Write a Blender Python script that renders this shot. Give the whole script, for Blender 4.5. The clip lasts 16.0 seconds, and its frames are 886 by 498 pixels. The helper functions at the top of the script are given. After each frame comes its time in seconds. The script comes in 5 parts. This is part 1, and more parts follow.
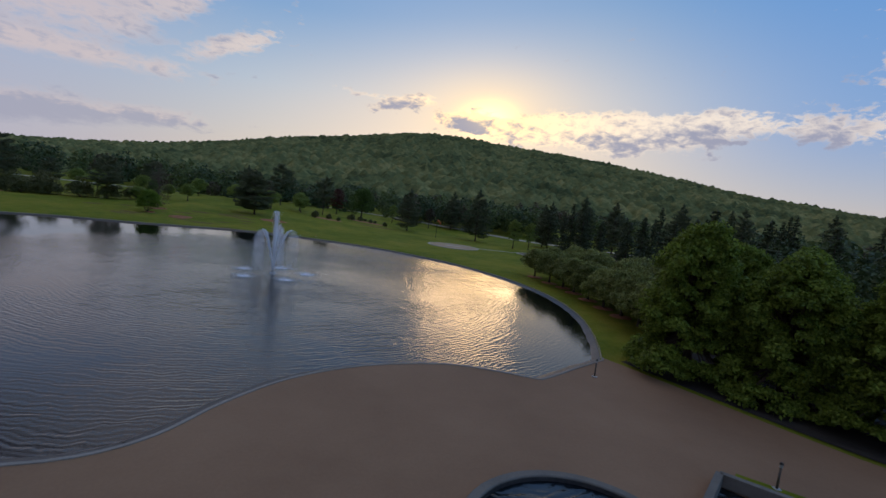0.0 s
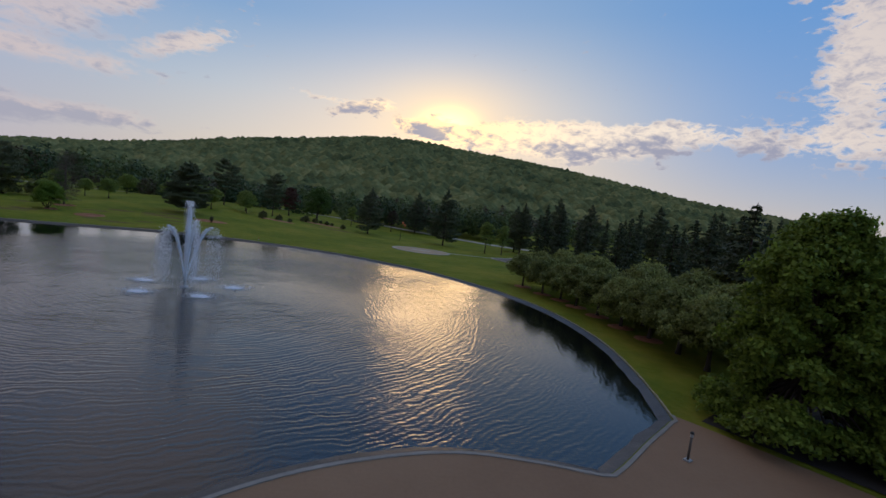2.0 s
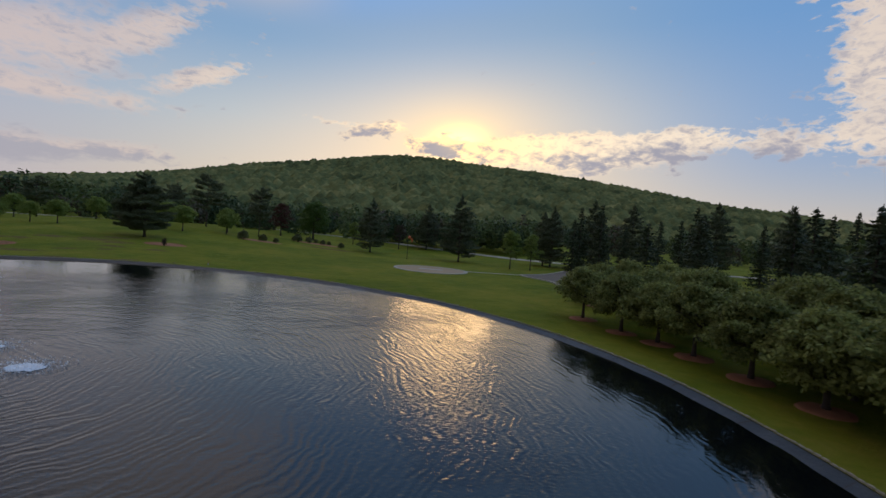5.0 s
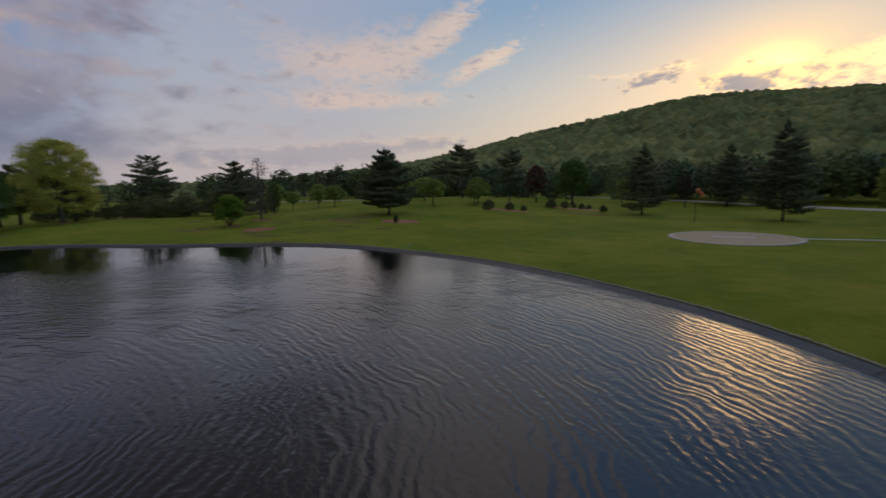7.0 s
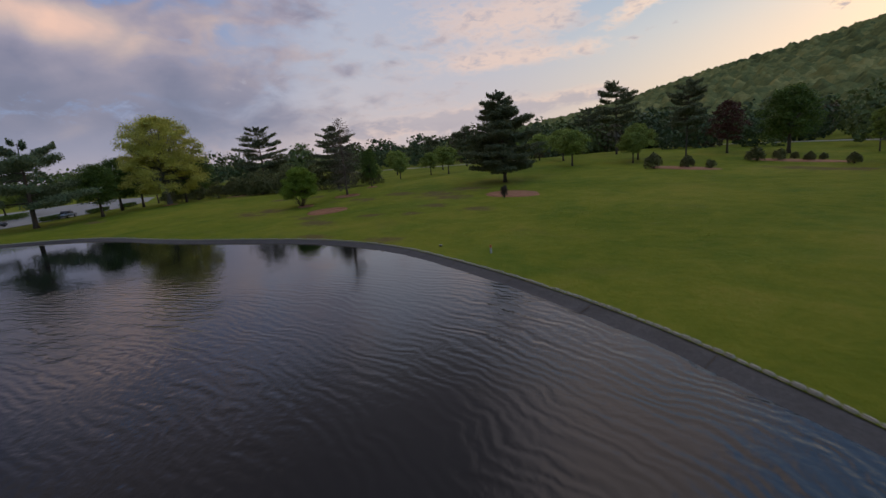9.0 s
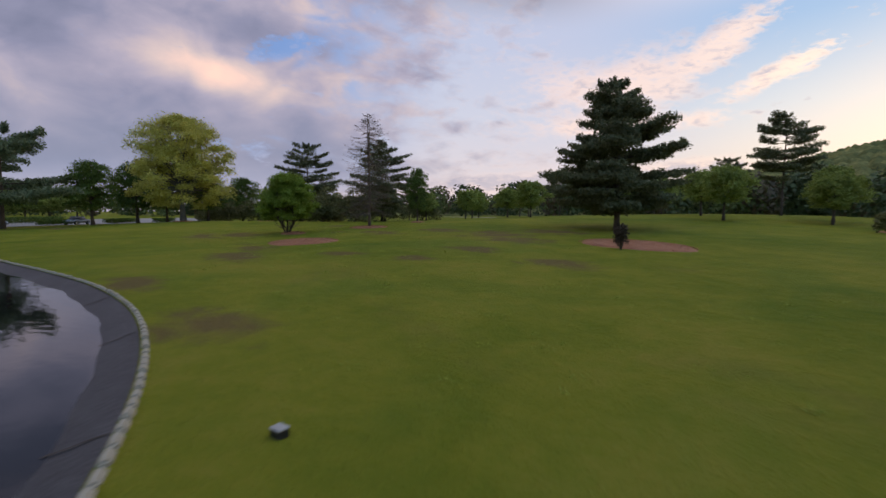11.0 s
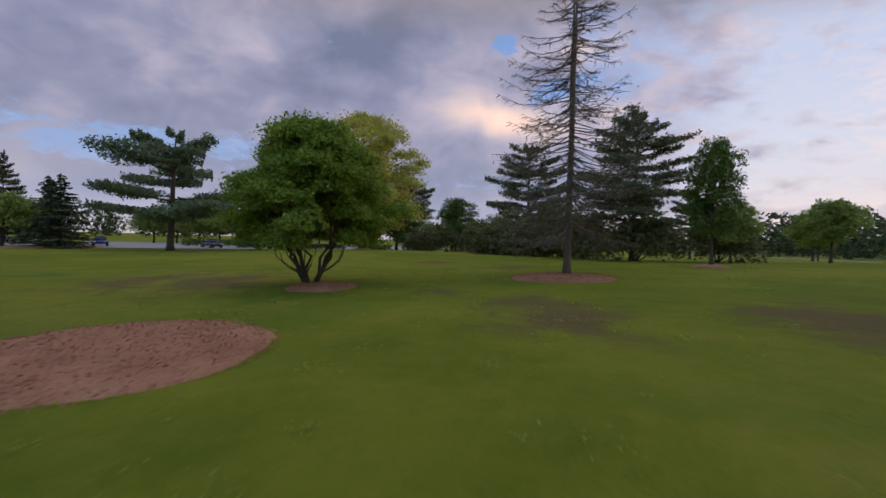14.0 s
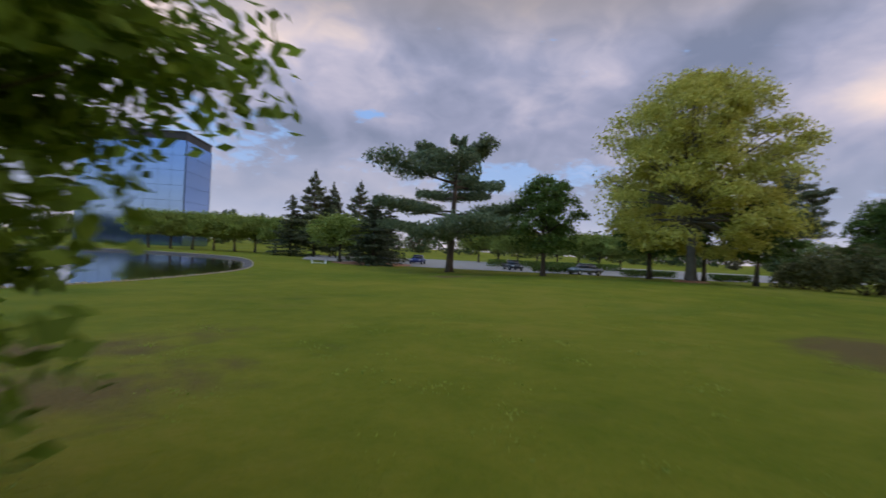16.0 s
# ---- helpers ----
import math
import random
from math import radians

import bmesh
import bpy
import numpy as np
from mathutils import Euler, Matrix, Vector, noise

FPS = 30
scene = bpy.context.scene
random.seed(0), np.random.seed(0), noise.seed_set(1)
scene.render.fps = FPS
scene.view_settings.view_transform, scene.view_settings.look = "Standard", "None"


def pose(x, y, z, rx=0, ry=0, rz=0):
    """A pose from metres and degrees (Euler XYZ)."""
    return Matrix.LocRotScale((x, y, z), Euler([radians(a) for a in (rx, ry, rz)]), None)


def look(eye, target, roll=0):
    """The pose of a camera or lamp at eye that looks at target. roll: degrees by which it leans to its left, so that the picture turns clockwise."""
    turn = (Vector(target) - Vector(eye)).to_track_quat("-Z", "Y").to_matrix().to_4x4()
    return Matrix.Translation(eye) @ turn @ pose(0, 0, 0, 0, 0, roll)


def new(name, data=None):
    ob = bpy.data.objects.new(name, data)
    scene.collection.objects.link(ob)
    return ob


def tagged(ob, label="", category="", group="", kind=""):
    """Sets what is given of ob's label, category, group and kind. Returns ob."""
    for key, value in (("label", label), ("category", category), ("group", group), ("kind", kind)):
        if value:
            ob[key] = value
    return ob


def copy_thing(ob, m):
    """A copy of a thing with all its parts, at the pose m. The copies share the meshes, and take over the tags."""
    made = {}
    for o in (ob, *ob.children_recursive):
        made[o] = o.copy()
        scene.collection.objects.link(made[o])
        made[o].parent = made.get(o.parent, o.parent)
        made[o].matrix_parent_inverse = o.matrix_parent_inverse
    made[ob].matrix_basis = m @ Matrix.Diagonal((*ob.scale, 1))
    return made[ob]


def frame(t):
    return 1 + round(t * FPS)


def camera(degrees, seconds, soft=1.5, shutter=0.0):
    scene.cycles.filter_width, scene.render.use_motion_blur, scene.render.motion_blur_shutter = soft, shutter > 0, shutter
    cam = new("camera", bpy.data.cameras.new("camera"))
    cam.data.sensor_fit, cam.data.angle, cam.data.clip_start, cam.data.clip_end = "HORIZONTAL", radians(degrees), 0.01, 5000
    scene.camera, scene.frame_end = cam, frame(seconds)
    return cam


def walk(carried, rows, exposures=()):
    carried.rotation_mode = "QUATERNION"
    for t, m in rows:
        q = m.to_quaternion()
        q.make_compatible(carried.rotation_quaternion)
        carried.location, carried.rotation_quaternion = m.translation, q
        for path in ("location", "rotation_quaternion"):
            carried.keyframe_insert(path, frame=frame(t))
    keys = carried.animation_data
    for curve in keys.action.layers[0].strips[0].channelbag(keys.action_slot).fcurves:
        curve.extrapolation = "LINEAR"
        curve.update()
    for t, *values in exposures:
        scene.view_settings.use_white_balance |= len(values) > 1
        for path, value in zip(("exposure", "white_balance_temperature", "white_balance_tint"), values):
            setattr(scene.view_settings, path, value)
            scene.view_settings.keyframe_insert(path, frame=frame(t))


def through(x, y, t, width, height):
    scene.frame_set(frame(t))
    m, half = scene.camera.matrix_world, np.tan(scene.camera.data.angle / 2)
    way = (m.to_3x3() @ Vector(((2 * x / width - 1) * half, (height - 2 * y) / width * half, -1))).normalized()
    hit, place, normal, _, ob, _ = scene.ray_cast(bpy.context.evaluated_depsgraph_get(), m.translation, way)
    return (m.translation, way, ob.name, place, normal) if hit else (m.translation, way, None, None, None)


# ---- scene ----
# camera and its path
cam = camera(86.8, 16.0, soft=1.5, shutter=0.25)
ROWS = [
    (0, -0.00, 0.01, 11.74, -0.72, -6.07, -6.70),
    (0.5, -0.50, 3.39, 11.26, -3.14, -5.72, -7.45),
    (1, -0.91, 6.95, 10.77, -4.04, -5.40, -7.72),
    (1.5, -1.14, 10.62, 10.31, -4.21, -5.13, -7.40),
    (2, -1.21, 14.41, 9.88, -5.65, -4.81, -7.11),
    (2.5, -1.22, 18.41, 9.50, -8.29, -4.43, -7.10),
    (3, -1.05, 22.33, 9.17, -10.84, -3.93, -7.04),
    (3.5, -0.66, 26.10, 8.86, -11.13, -2.88, -6.65),
    (4, -0.05, 29.84, 8.55, -9.25, -2.40, -5.96),
    (4.5, 0.73, 33.80, 8.26, -6.42, -2.10, -5.16),
    (5, 1.59, 38.26, 7.98, -3.83, -2.90, -4.40),
    (5.5, 2.41, 43.36, 7.72, -1.53, -5.02, -3.66),
    (6, 3.03, 49.08, 7.48, 2.68, -8.01, -2.56),
    (6.5, 3.33, 55.05, 7.20, 14.38, -8.56, -0.21),
    (7, 2.94, 61.12, 6.93, 29.29, -8.04, 1.60),
    (7.5, 1.81, 67.05, 6.74, 40.73, -8.46, 2.16),
    (8, -0.26, 72.94, 6.62, 45.47, -10.60, 3.98),
    (8.5, -3.34, 78.73, 6.46, 46.95, -11.80, 5.26),
    (9, -7.24, 84.37, 6.15, 47.54, -11.70, 5.24),
    (9.5, -11.67, 89.74, 5.56, 48.67, -10.50, 3.98),
    (10, -16.27, 94.78, 4.67, 51.00, -8.70, 2.07),
    (10.5, -20.79, 99.40, 3.57, 54.60, -6.68, 0.41),
    (11, -25.13, 103.57, 2.51, 59.13, -4.56, -0.08),
    (11.5, -29.51, 107.31, 2.02, 64.00, -3.30, 1.30),
    (12, -33.99, 110.63, 1.98, 68.30, -2.18, 1.11),
    (12.5, -38.58, 113.46, 2.09, 76.27, -1.59, -2.22),
    (13, -43.35, 115.56, 2.18, 84.44, -1.68, -4.78),
    (13.5, -48.33, 116.98, 2.18, 87.56, -1.39, -3.34),
    (14, -53.24, 117.73, 2.11, 91.00, -0.90, -1.66),
    (14.5, -57.99, 117.99, 2.08, 95.60, -0.55, -0.52),
    (15, -62.76, 117.89, 2.06, 101.28, -0.11, -1.32),
    (15.5, -66.80, 117.47, 2.14, 115.82, -0.03, -3.20),
    (16, -70.19, 116.64, 2.44, 131.62, 0.08, -3.01),
]
walk(cam, [(t, pose(x, y, z, 90 + p, r, w)) for t, x, y, z, w, p, r in ROWS],
     exposures=[(0, 0.05, 6550, 10), (3, 0.05, 6800, 10), (5.2, 0.07, 7200, 9), (6, 0.05, 7300, 10), (7.5, 0.0, 8100, 11), (10.5, 0.65, 8100, 15), (14, 0.78, 8000, 14), (15, 1.0, 8300, 11), (16, 1.0, 8000, 9)])

# ---- node helpers ----


class Nodes:
    """Short hands for building a node tree."""

    def __init__(self, tree):
        self.tree = tree
        tree.nodes.clear()

    def add(self, kind):
        return self.tree.nodes.new(kind)

    def put(self, socket, value):
        if isinstance(value, bpy.types.NodeSocket):
            self.tree.links.new(value, socket)
        elif isinstance(value, (tuple, list)) and len(value) == 3 and len(socket.default_value) == 4:
            socket.default_value = (*value, 1)
        else:
            socket.default_value = value

    def math(self, op, a, b=None, c=None):
        n = self.add("ShaderNodeMath")
        n.operation = op
        for i, v in enumerate((a, b, c)):
            if v is not None:
                self.put(n.inputs[i], v)
        return n.outputs[0]

    def mix(self, fac, a, b, blend="MIX"):
        n = self.add("ShaderNodeMix")
        n.data_type, n.blend_type = "RGBA", blend
        self.put(n.inputs[0], fac)
        self.put(n.inputs[6], a)
        self.put(n.inputs[7], b)
        return n.outputs[2]

    def noise(self, vec, scale, detail=4.0, rough=0.55, distort=0.0):
        n = self.add("ShaderNodeTexNoise")
        if vec is not None:
            self.put(n.inputs["Vector"], vec)
        n.inputs["Scale"].default_value, n.inputs["Detail"].default_value = scale, detail
        n.inputs["Roughness"].default_value, n.inputs["Distortion"].default_value = rough, distort
        return n.outputs[0]

    def ramp(self, fac, *stops):
        n = self.add("ShaderNodeValToRGB")
        el = n.color_ramp.elements
        while len(el) < len(stops):
            el.new(0.5)
        for e, (p, col) in zip(el, stops):
            e.position = p
            e.color = (*col, 1) if isinstance(col, tuple) else (col, col, col, 1)
        self.put(n.inputs[0], fac)
        return n.outputs[0]

    def step(self, v, lo, hi):
        n = self.add("ShaderNodeMapRange")
        n.interpolation_type = "SMOOTHSTEP"
        for i, q in enumerate((v, lo, hi, 0.0, 1.0)):
            self.put(n.inputs[i], q)
        return n.outputs[0]

    def vec(self, x, y, z):
        n = self.add("ShaderNodeCombineXYZ")
        for i, q in enumerate((x, y, z)):
            self.put(n.inputs[i], q)
        return n.outputs[0]

    def mapping(self, vec, scale=(1, 1, 1), turn=(0, 0, 0)):
        n = self.add("ShaderNodeMapping")
        self.put(n.inputs[0], vec)
        n.inputs["Scale"].default_value, n.inputs["Rotation"].default_value = scale, turn
        return n.outputs[0]


# ---- sky, clouds and sun ----
SUN_AZ, SUN_EL = -3.0, 7.0     # the glow, in the sky's own coordinates

world = bpy.data.worlds.new("evening_sky")
scene.world = world
world.use_nodes = True
W = Nodes(world.node_tree)
direction = W.add("ShaderNodeTexCoord").outputs["Generated"]
sep = W.add("ShaderNodeSeparateXYZ")
W.put(sep.inputs[0], direction)
az = W.math("MULTIPLY", W.math("ARCTAN2", W.math("MULTIPLY", sep.outputs[0], -1.0), sep.outputs[1]), 57.2958)
el = W.math("MULTIPLY", W.math("ARCSINE", sep.outputs[2]), 57.2958)
low = W.math("ADD", W.math("MULTIPLY", W.step(az, 22.0, -22.0), -0.17), W.math("MULTIPLY", W.step(az, 40.0, 75.0), -0.10))
el = W.math("MULTIPLY", el, W.math("ADD", low, 0.91))
az = W.math("MULTIPLY", az, 0.885)


def puff(a, e, wa, we, tilt=0.0):
    """A soft oval around a place of the sky, in degrees."""
    c, s = math.cos(radians(tilt)), math.sin(radians(tilt))
    da, de = W.math("SUBTRACT", az, a), W.math("SUBTRACT", el, e)
    p = W.math("ADD", W.math("MULTIPLY", da, c / wa), W.math("MULTIPLY", de, s / wa))
    q = W.math("ADD", W.math("MULTIPLY", da, -s / we), W.math("MULTIPLY", de, c / we))
    r2 = W.math("ADD", W.math("MULTIPLY", p, p), W.math("MULTIPLY", q, q))
    return W.math("EXPONENT", W.math("MULTIPLY", r2, -1.0))


def total(items):
    out = None
    for weight, blob in items:
        v = W.math("MULTIPLY", blob, weight)
        out = v if out is None else W.math("ADD", out, v)
    return out


air = W.add("ShaderNodeTexSky")
air.sky_type, air.sun_disc = "NISHITA", False
air.sun_elevation, air.sun_rotation = radians(6), radians(3)
air.air_density, air.dust_density, air.ozone_density = 1.0, 1.2, 1.6
clear = W.mix(1.0, air.outputs[0], (0.085, 0.085, 0.085), "MULTIPLY")
blue = W.ramp(W.math("DIVIDE", el, 60.0), (0.0, (0.66, 0.57, 0.55)), (0.07, (0.55, 0.56, 0.62)), (0.16, (0.36, 0.53, 0.75)), (0.28, (0.20, 0.41, 0.74)), (0.5, (0.19, 0.36, 0.74)), (1.0, (0.95, 0.90, 0.88)))
clear = W.mix(0.78, clear, blue)
deep = W.math("MULTIPLY", W.step(az, -12.0, -36.0), W.step(el, 0.0, 9.0))
clear = W.mix(W.math("MULTIPLY", deep, 0.55), clear, (0.11, 0.30, 0.70))
clear = W.mix(W.math("MULTIPLY", W.step(az, 16.0, 42.0), 0.60), clear, (0.40, 0.43, 0.60))
clear = W.mix(W.step(az, 50.0, 70.0), clear, W.ramp(W.math("DIVIDE", el, 30.0), (0.0, (0.34, 0.34, 0.44)), (0.22, (0.16, 0.27, 0.52)), (0.5, (0.10, 0.23, 0.54)), (1.0, (0.10, 0.22, 0.50))))
clear = W.mix(W.math("MULTIPLY", puff(SUN_AZ, SUN_EL + 0.5, 22, 6.0), 0.54), clear, (1.0, 0.77, 0.56))
clear = W.mix(W.math("MULTIPLY", puff(SUN_AZ - 1, SUN_EL + 1.4, 6.5, 3.2), 0.62), clear, (1.30, 0.96, 0.56))
clear = W.mix(W.math("MULTIPLY", puff(SUN_AZ - 1.4, SUN_EL + 0.9, 2.2, 1.2), 0.62), clear, (5.0, 3.4, 1.0))

wide = W.vec(W.math("MULTIPLY", az, 0.05), W.math("MULTIPLY", el, 0.085), 3.0)
wide_big = W.noise(wide, 1.6, 3.0, 0.5, 0.4)
wide_middle = W.noise(wide, 4.2, 5.0, 0.5, 0.5)
flat = W.vec(W.math("MULTIPLY", az, 0.05), W.math("MULTIPLY", el, 0.115), 0.0)
big = W.noise(flat, 1.7, 3.0, 0.5, 0.3)
middle = W.noise(flat, 5.0, 5.0, 0.52, 0.35)
fine = W.noise(flat, 15.0, 6.0, 0.62, 0.4)
# broken clouds in the north
body = W.math("ADD", W.math("ADD", W.math("MULTIPLY", big, 0.26), W.math("MULTIPLY", middle, 0.38)), W.math("MULTIPLY", fine, 0.36))
soft_edge = W.step(az, 12.0, 34.0)
cover = total([
    (0.235, puff(-20, 7.2, 11, 1.9, -2)), (0.07, puff(-33, 7.9, 8, 1.3)), (0.20, puff(-11, 7.2, 7, 1.5)),
    (0.25, puff(4.6, 9.0, 4.2, 0.9, -8)), (0.27, puff(-2.2, 7.7, 3.6, 0.85)), (0.12, puff(9, 9.6, 3, 0.4)), (0.25, puff(-40.5, 13.0, 3.6, 5.5, 14)), (0.18, puff(-37, 18, 4, 2)), (0.20, puff(-47, 15, 5, 4)), (0.16, puff(-46, 8, 6, 1.2)),
    (0.25, puff(22, 12.0, 5.5, 1.2, -22)), (0.25, puff(26, 15.0, 7, 1.8, -38)), (0.24, puff(33, 13.0, 6, 3, -35)), (0.20, puff(36, 8.6, 6, 1.0)), (0.10, puff(11.5, 10.0, 1.6, 0.35)), (0.16, puff(39, 13, 5, 2.5)),
    (0.36, puff(36, 3.7, 13, 1.2, -4)), (0.16, puff(30, 8.8, 7, 0.8)), (0.10, W.math("MULTIPLY", W.step(az, 34.0, 48.0), W.step(az, 78.0, 62.0))),
])
seen = W.math("ADD", body, cover)
thick = W.step(seen, W.math("MULTIPLY_ADD", soft_edge, -0.03, 0.595), W.math("MULTIPLY_ADD", soft_edge, 0.13, 0.675))
heavy = W.step(W.math("ADD", W.math("ADD", W.math("MULTIPLY", middle, 0.55), W.math("MULTIPLY", fine, 0.65)), total([
    (0.24, puff(4.6, 8.7, 3.0, 0.7)), (0.30, puff(-2.6, 7.3, 2.8, 0.7)), (0.12, puff(-20, 6.4, 12, 1.2)), (0.10, puff(-30, 7.0, 8, 1.0)), (0.05, puff(-40, 11, 4, 4)), (0.36, puff(36, 3.3, 14, 1.2)),
])), 0.57, 0.84)
lit = W.mix(puff(SUN_AZ - 6, SUN_EL, 36, 14), (0.60, 0.53, 0.54), (1.03, 0.90, 0.76))
lit = W.mix(W.math("MULTIPLY", soft_edge, 0.8), lit, (0.72, 0.56, 0.52))
lit = W.mix(puff(SUN_AZ - 1, SUN_EL + 0.8, 11, 3.0), lit, (1.75, 1.22, 0.60))
sky = W.mix(W.math("MULTIPLY", thick, W.math("MULTIPLY_ADD", soft_edge, -0.30, 0.92)), clear, W.mix(heavy, lit, (0.34, 0.35, 0.46)))
# the grey deck in the west, with holes of blue
tone = W.math("ADD", W.math("ADD", W.math("MULTIPLY", wide_big, 0.75), W.math("ADD", W.math("MULTIPLY", wide_middle, 0.38), W.math("MULTIPLY", fine, 0.05))), total([
    (-0.085, 1.0), (-0.20, puff(90, 14.5, 9, 4.5)), (-0.20, puff(112, 11.0, 12, 3.0)), (-0.12, puff(86, 19, 9, 2.5)), (-0.15, puff(130, 9.4, 9, 2.2)), (-0.10, puff(100, 7.0, 10, 1.6)), (-0.05, puff(108, 17, 10, 4)),
    (0.30, puff(75, 11.9, 7.5, 1.8, 8)), (0.20, puff(66, 17.5, 6, 2.0)), (0.12, puff(91.6, 14.6, 3, 0.7)), (0.10, puff(60, 12, 8, 3)), (0.13, puff(140, 18, 14, 4)), (0.10, puff(124, 16, 8, 2)),
]))
deck = W.ramp(tone, (0.22, (0.100, 0.132, 0.235)), (0.42, (0.165, 0.196, 0.330)), (0.58, (0.260, 0.275, 0.410)), (0.74, (0.42, 0.385, 0.45)), (0.92, (0.66, 0.50, 0.49)))
deck = W.mix(W.math("MULTIPLY", W.step(el, 12.0, 4.0), 0.55), deck, (0.17, 0.22, 0.35))
open_sky = W.math("ADD", W.math("ADD", W.math("MULTIPLY", W.math("SUBTRACT", middle, 0.5), 2.4), W.math("MULTIPLY", W.math("SUBTRACT", fine, 0.5), 1.6)), total([
    (1.15, puff(67.5, 14.7, 4.4, 1.1, -14)), (1.5, puff(74.6, 18.4, 1.9, 0.9)), (1.05, puff(109, 7.6, 13, 1.5)), (0.85, puff(140, 8.8, 8, 4.0)), (0.75, puff(124.5, 12.6, 4, 0.6)), (0.55, puff(75, 5.5, 8, 1.2)), (0.6, puff(113, 6.3, 5, 1.1)),
]))
holes = W.step(open_sky, 0.42, 1.0)
shut = W.step(W.math("ADD", az, W.math("MULTIPLY", W.math("SUBTRACT", W.math("ADD", big, middle), 1.0), 45.0)), 44.0, 68.0)
shut = W.math("MULTIPLY", W.math("MULTIPLY", shut, W.step(el, 0.5, 5.0)), W.math("MULTIPLY_ADD", holes, -0.9, 1.0))
sky = W.mix(shut, sky, deck)
overhead = W.math("MULTIPLY", W.step(el, 17.5, 24.0), W.step(el, 64.0, 42.0))
sky = W.mix(W.math("MULTIPLY", overhead, 0.85), sky, W.mix(W.math("MULTIPLY", W.step(az, 6.0, 17.0), W.step(az, 44.0, 26.0)), W.mix(W.step(az, 16.0, 42.0), (0.22, 0.43, 0.86), (0.145, 0.150, 0.195)), (0.60, 0.57, 0.64)))
back = W.add("ShaderNodeBackground")
W.put(back.inputs[0], sky)
back.inputs[1].default_value = 0.95
W.put(W.add("ShaderNodeOutputWorld").inputs[0], back.outputs[0])

sun = new("sun", bpy.data.lights.new("sun", "SUN"))
sun.data.energy, sun.data.angle, sun.data.color = 0.12, radians(12), (1.0, 0.64, 0.32)
sun.matrix_world = look((0, 0, 60), (math.sin(radians(-4.7)) * 100, -math.cos(radians(-4.7)) * 100, 60 - 100 * math.tan(radians(9.5))))

# ---- materials ----


def surface(name, stops, scale=2.0, rough=0.85, bump=0.3, depth=0.02, fine=None, metal=0.0, spots=(), fine_amount=0.35):
    """A solid with colour varied at two scales and a fine relief. stops: colours from low to high noise."""
    m = bpy.data.materials.new(name)
    m.use_nodes = True
    N = Nodes(m.node_tree)
    co = N.add("ShaderNodeTexCoord").outputs["Object"]
    a = N.noise(co, scale, 5.0, 0.6)
    b = N.noise(co, fine or scale * 9, 4.0, 0.65)
    v = N.math("ADD", N.math("MULTIPLY", a, 1 - fine_amount), N.math("MULTIPLY", b, fine_amount))
    n = len(stops)
    col = N.ramp(v, *[(0.32 + 0.36 * i / max(1, n - 1), c) for i, c in enumerate(stops)])
    bs = N.add("ShaderNodeBsdfPrincipled")
    N.put(bs.inputs["Base Color"], col)
    bs.inputs["Roughness"].default_value, bs.inputs["Metallic"].default_value = rough, metal
    if bump:
        bn = N.add("ShaderNodeBump")
        bn.inputs["Strength"].default_value, bn.inputs["Distance"].default_value = bump, depth
        N.put(bn.inputs["Height"], b)
        N.put(bs.inputs["Normal"], bn.outputs[0])
    N.put(N.add("ShaderNodeOutputMaterial").inputs[0], bs.outputs[0])
    return m


def foliage(name, dark, light, through=0.35):
    """Leaves: each leaf and each tree a little different, some light passing through."""
    m = bpy.data.materials.new(name)
    m.use_nodes = True
    N = Nodes(m.node_tree)
    isle = N.add("ShaderNodeNewGeometry").outputs["Random Per Island"]
    tree = N.add("ShaderNodeObjectInfo").outputs["Random"]
    co = N.add("ShaderNodeTexCoord").outputs["Object"]
    clump = N.noise(co, 0.7, 3.0)
    v = N.math("ADD", N.math("MULTIPLY", isle, 0.45), N.math("ADD", N.math("MULTIPLY", tree, 0.15), N.math("MULTIPLY", clump, 0.45)))
    col = N.ramp(v, (0.15, dark), (0.9, light))
    bs = N.add("ShaderNodeBsdfPrincipled")
    N.put(bs.inputs["Base Color"], col)
    bs.inputs["Roughness"].default_value = 0.6
    bs.inputs["Specular IOR Level"].default_value = 0.25
    tr = N.add("ShaderNodeBsdfTranslucent")
    N.put(tr.inputs[0], col)
    mx = N.add("ShaderNodeMixShader")
    mx.inputs[0].default_value = through
    N.put(mx.inputs[1], bs.outputs[0])
    N.put(mx.inputs[2], tr.outputs[0])
    N.put(N.add("ShaderNodeOutputMaterial").inputs[0], mx.outputs[0])
    return m


# bare places in the lawn: x, y, radius along x, radius along y
BARE = [(-36.6, 104.6, 1.9, 1.3), (-44.5, 102.6, 2.0, 0.9), (-52.5, 106.8, 3.4, 1.3), (-50.7, 124.0, 3.4, 1.8), (-40.0, 118.6, 2.6, 1.3), (-45.3, 113.9, 1.5, 0.9), (-47.2, 118.7, 2.4, 1.1), (-54.4, 125.6, 3.4, 3.0), (-78.1, 120.6, 2.2, 1.6),
        (-63.4, 120.1, 3.2, 1.6), (-70.0, 109.6, 3.6, 1.9), (-71.0, 106.6, 4.5, 1.6), (-99.0, 92.6, 4.5, 1.3), (-66.9, 117.4, 0.8, 0.7), (-49.5, 112.0, 1.6, 1.0), (-53.4, 131.0, 3.0, 2.2), (-83.6, 117.0, 3.0, 1.4), (-19.0, 166.6, 9, 3), (-58.5, 108.6, 2.6, 1.2), (-61.5, 125.0, 3.0, 1.6)]


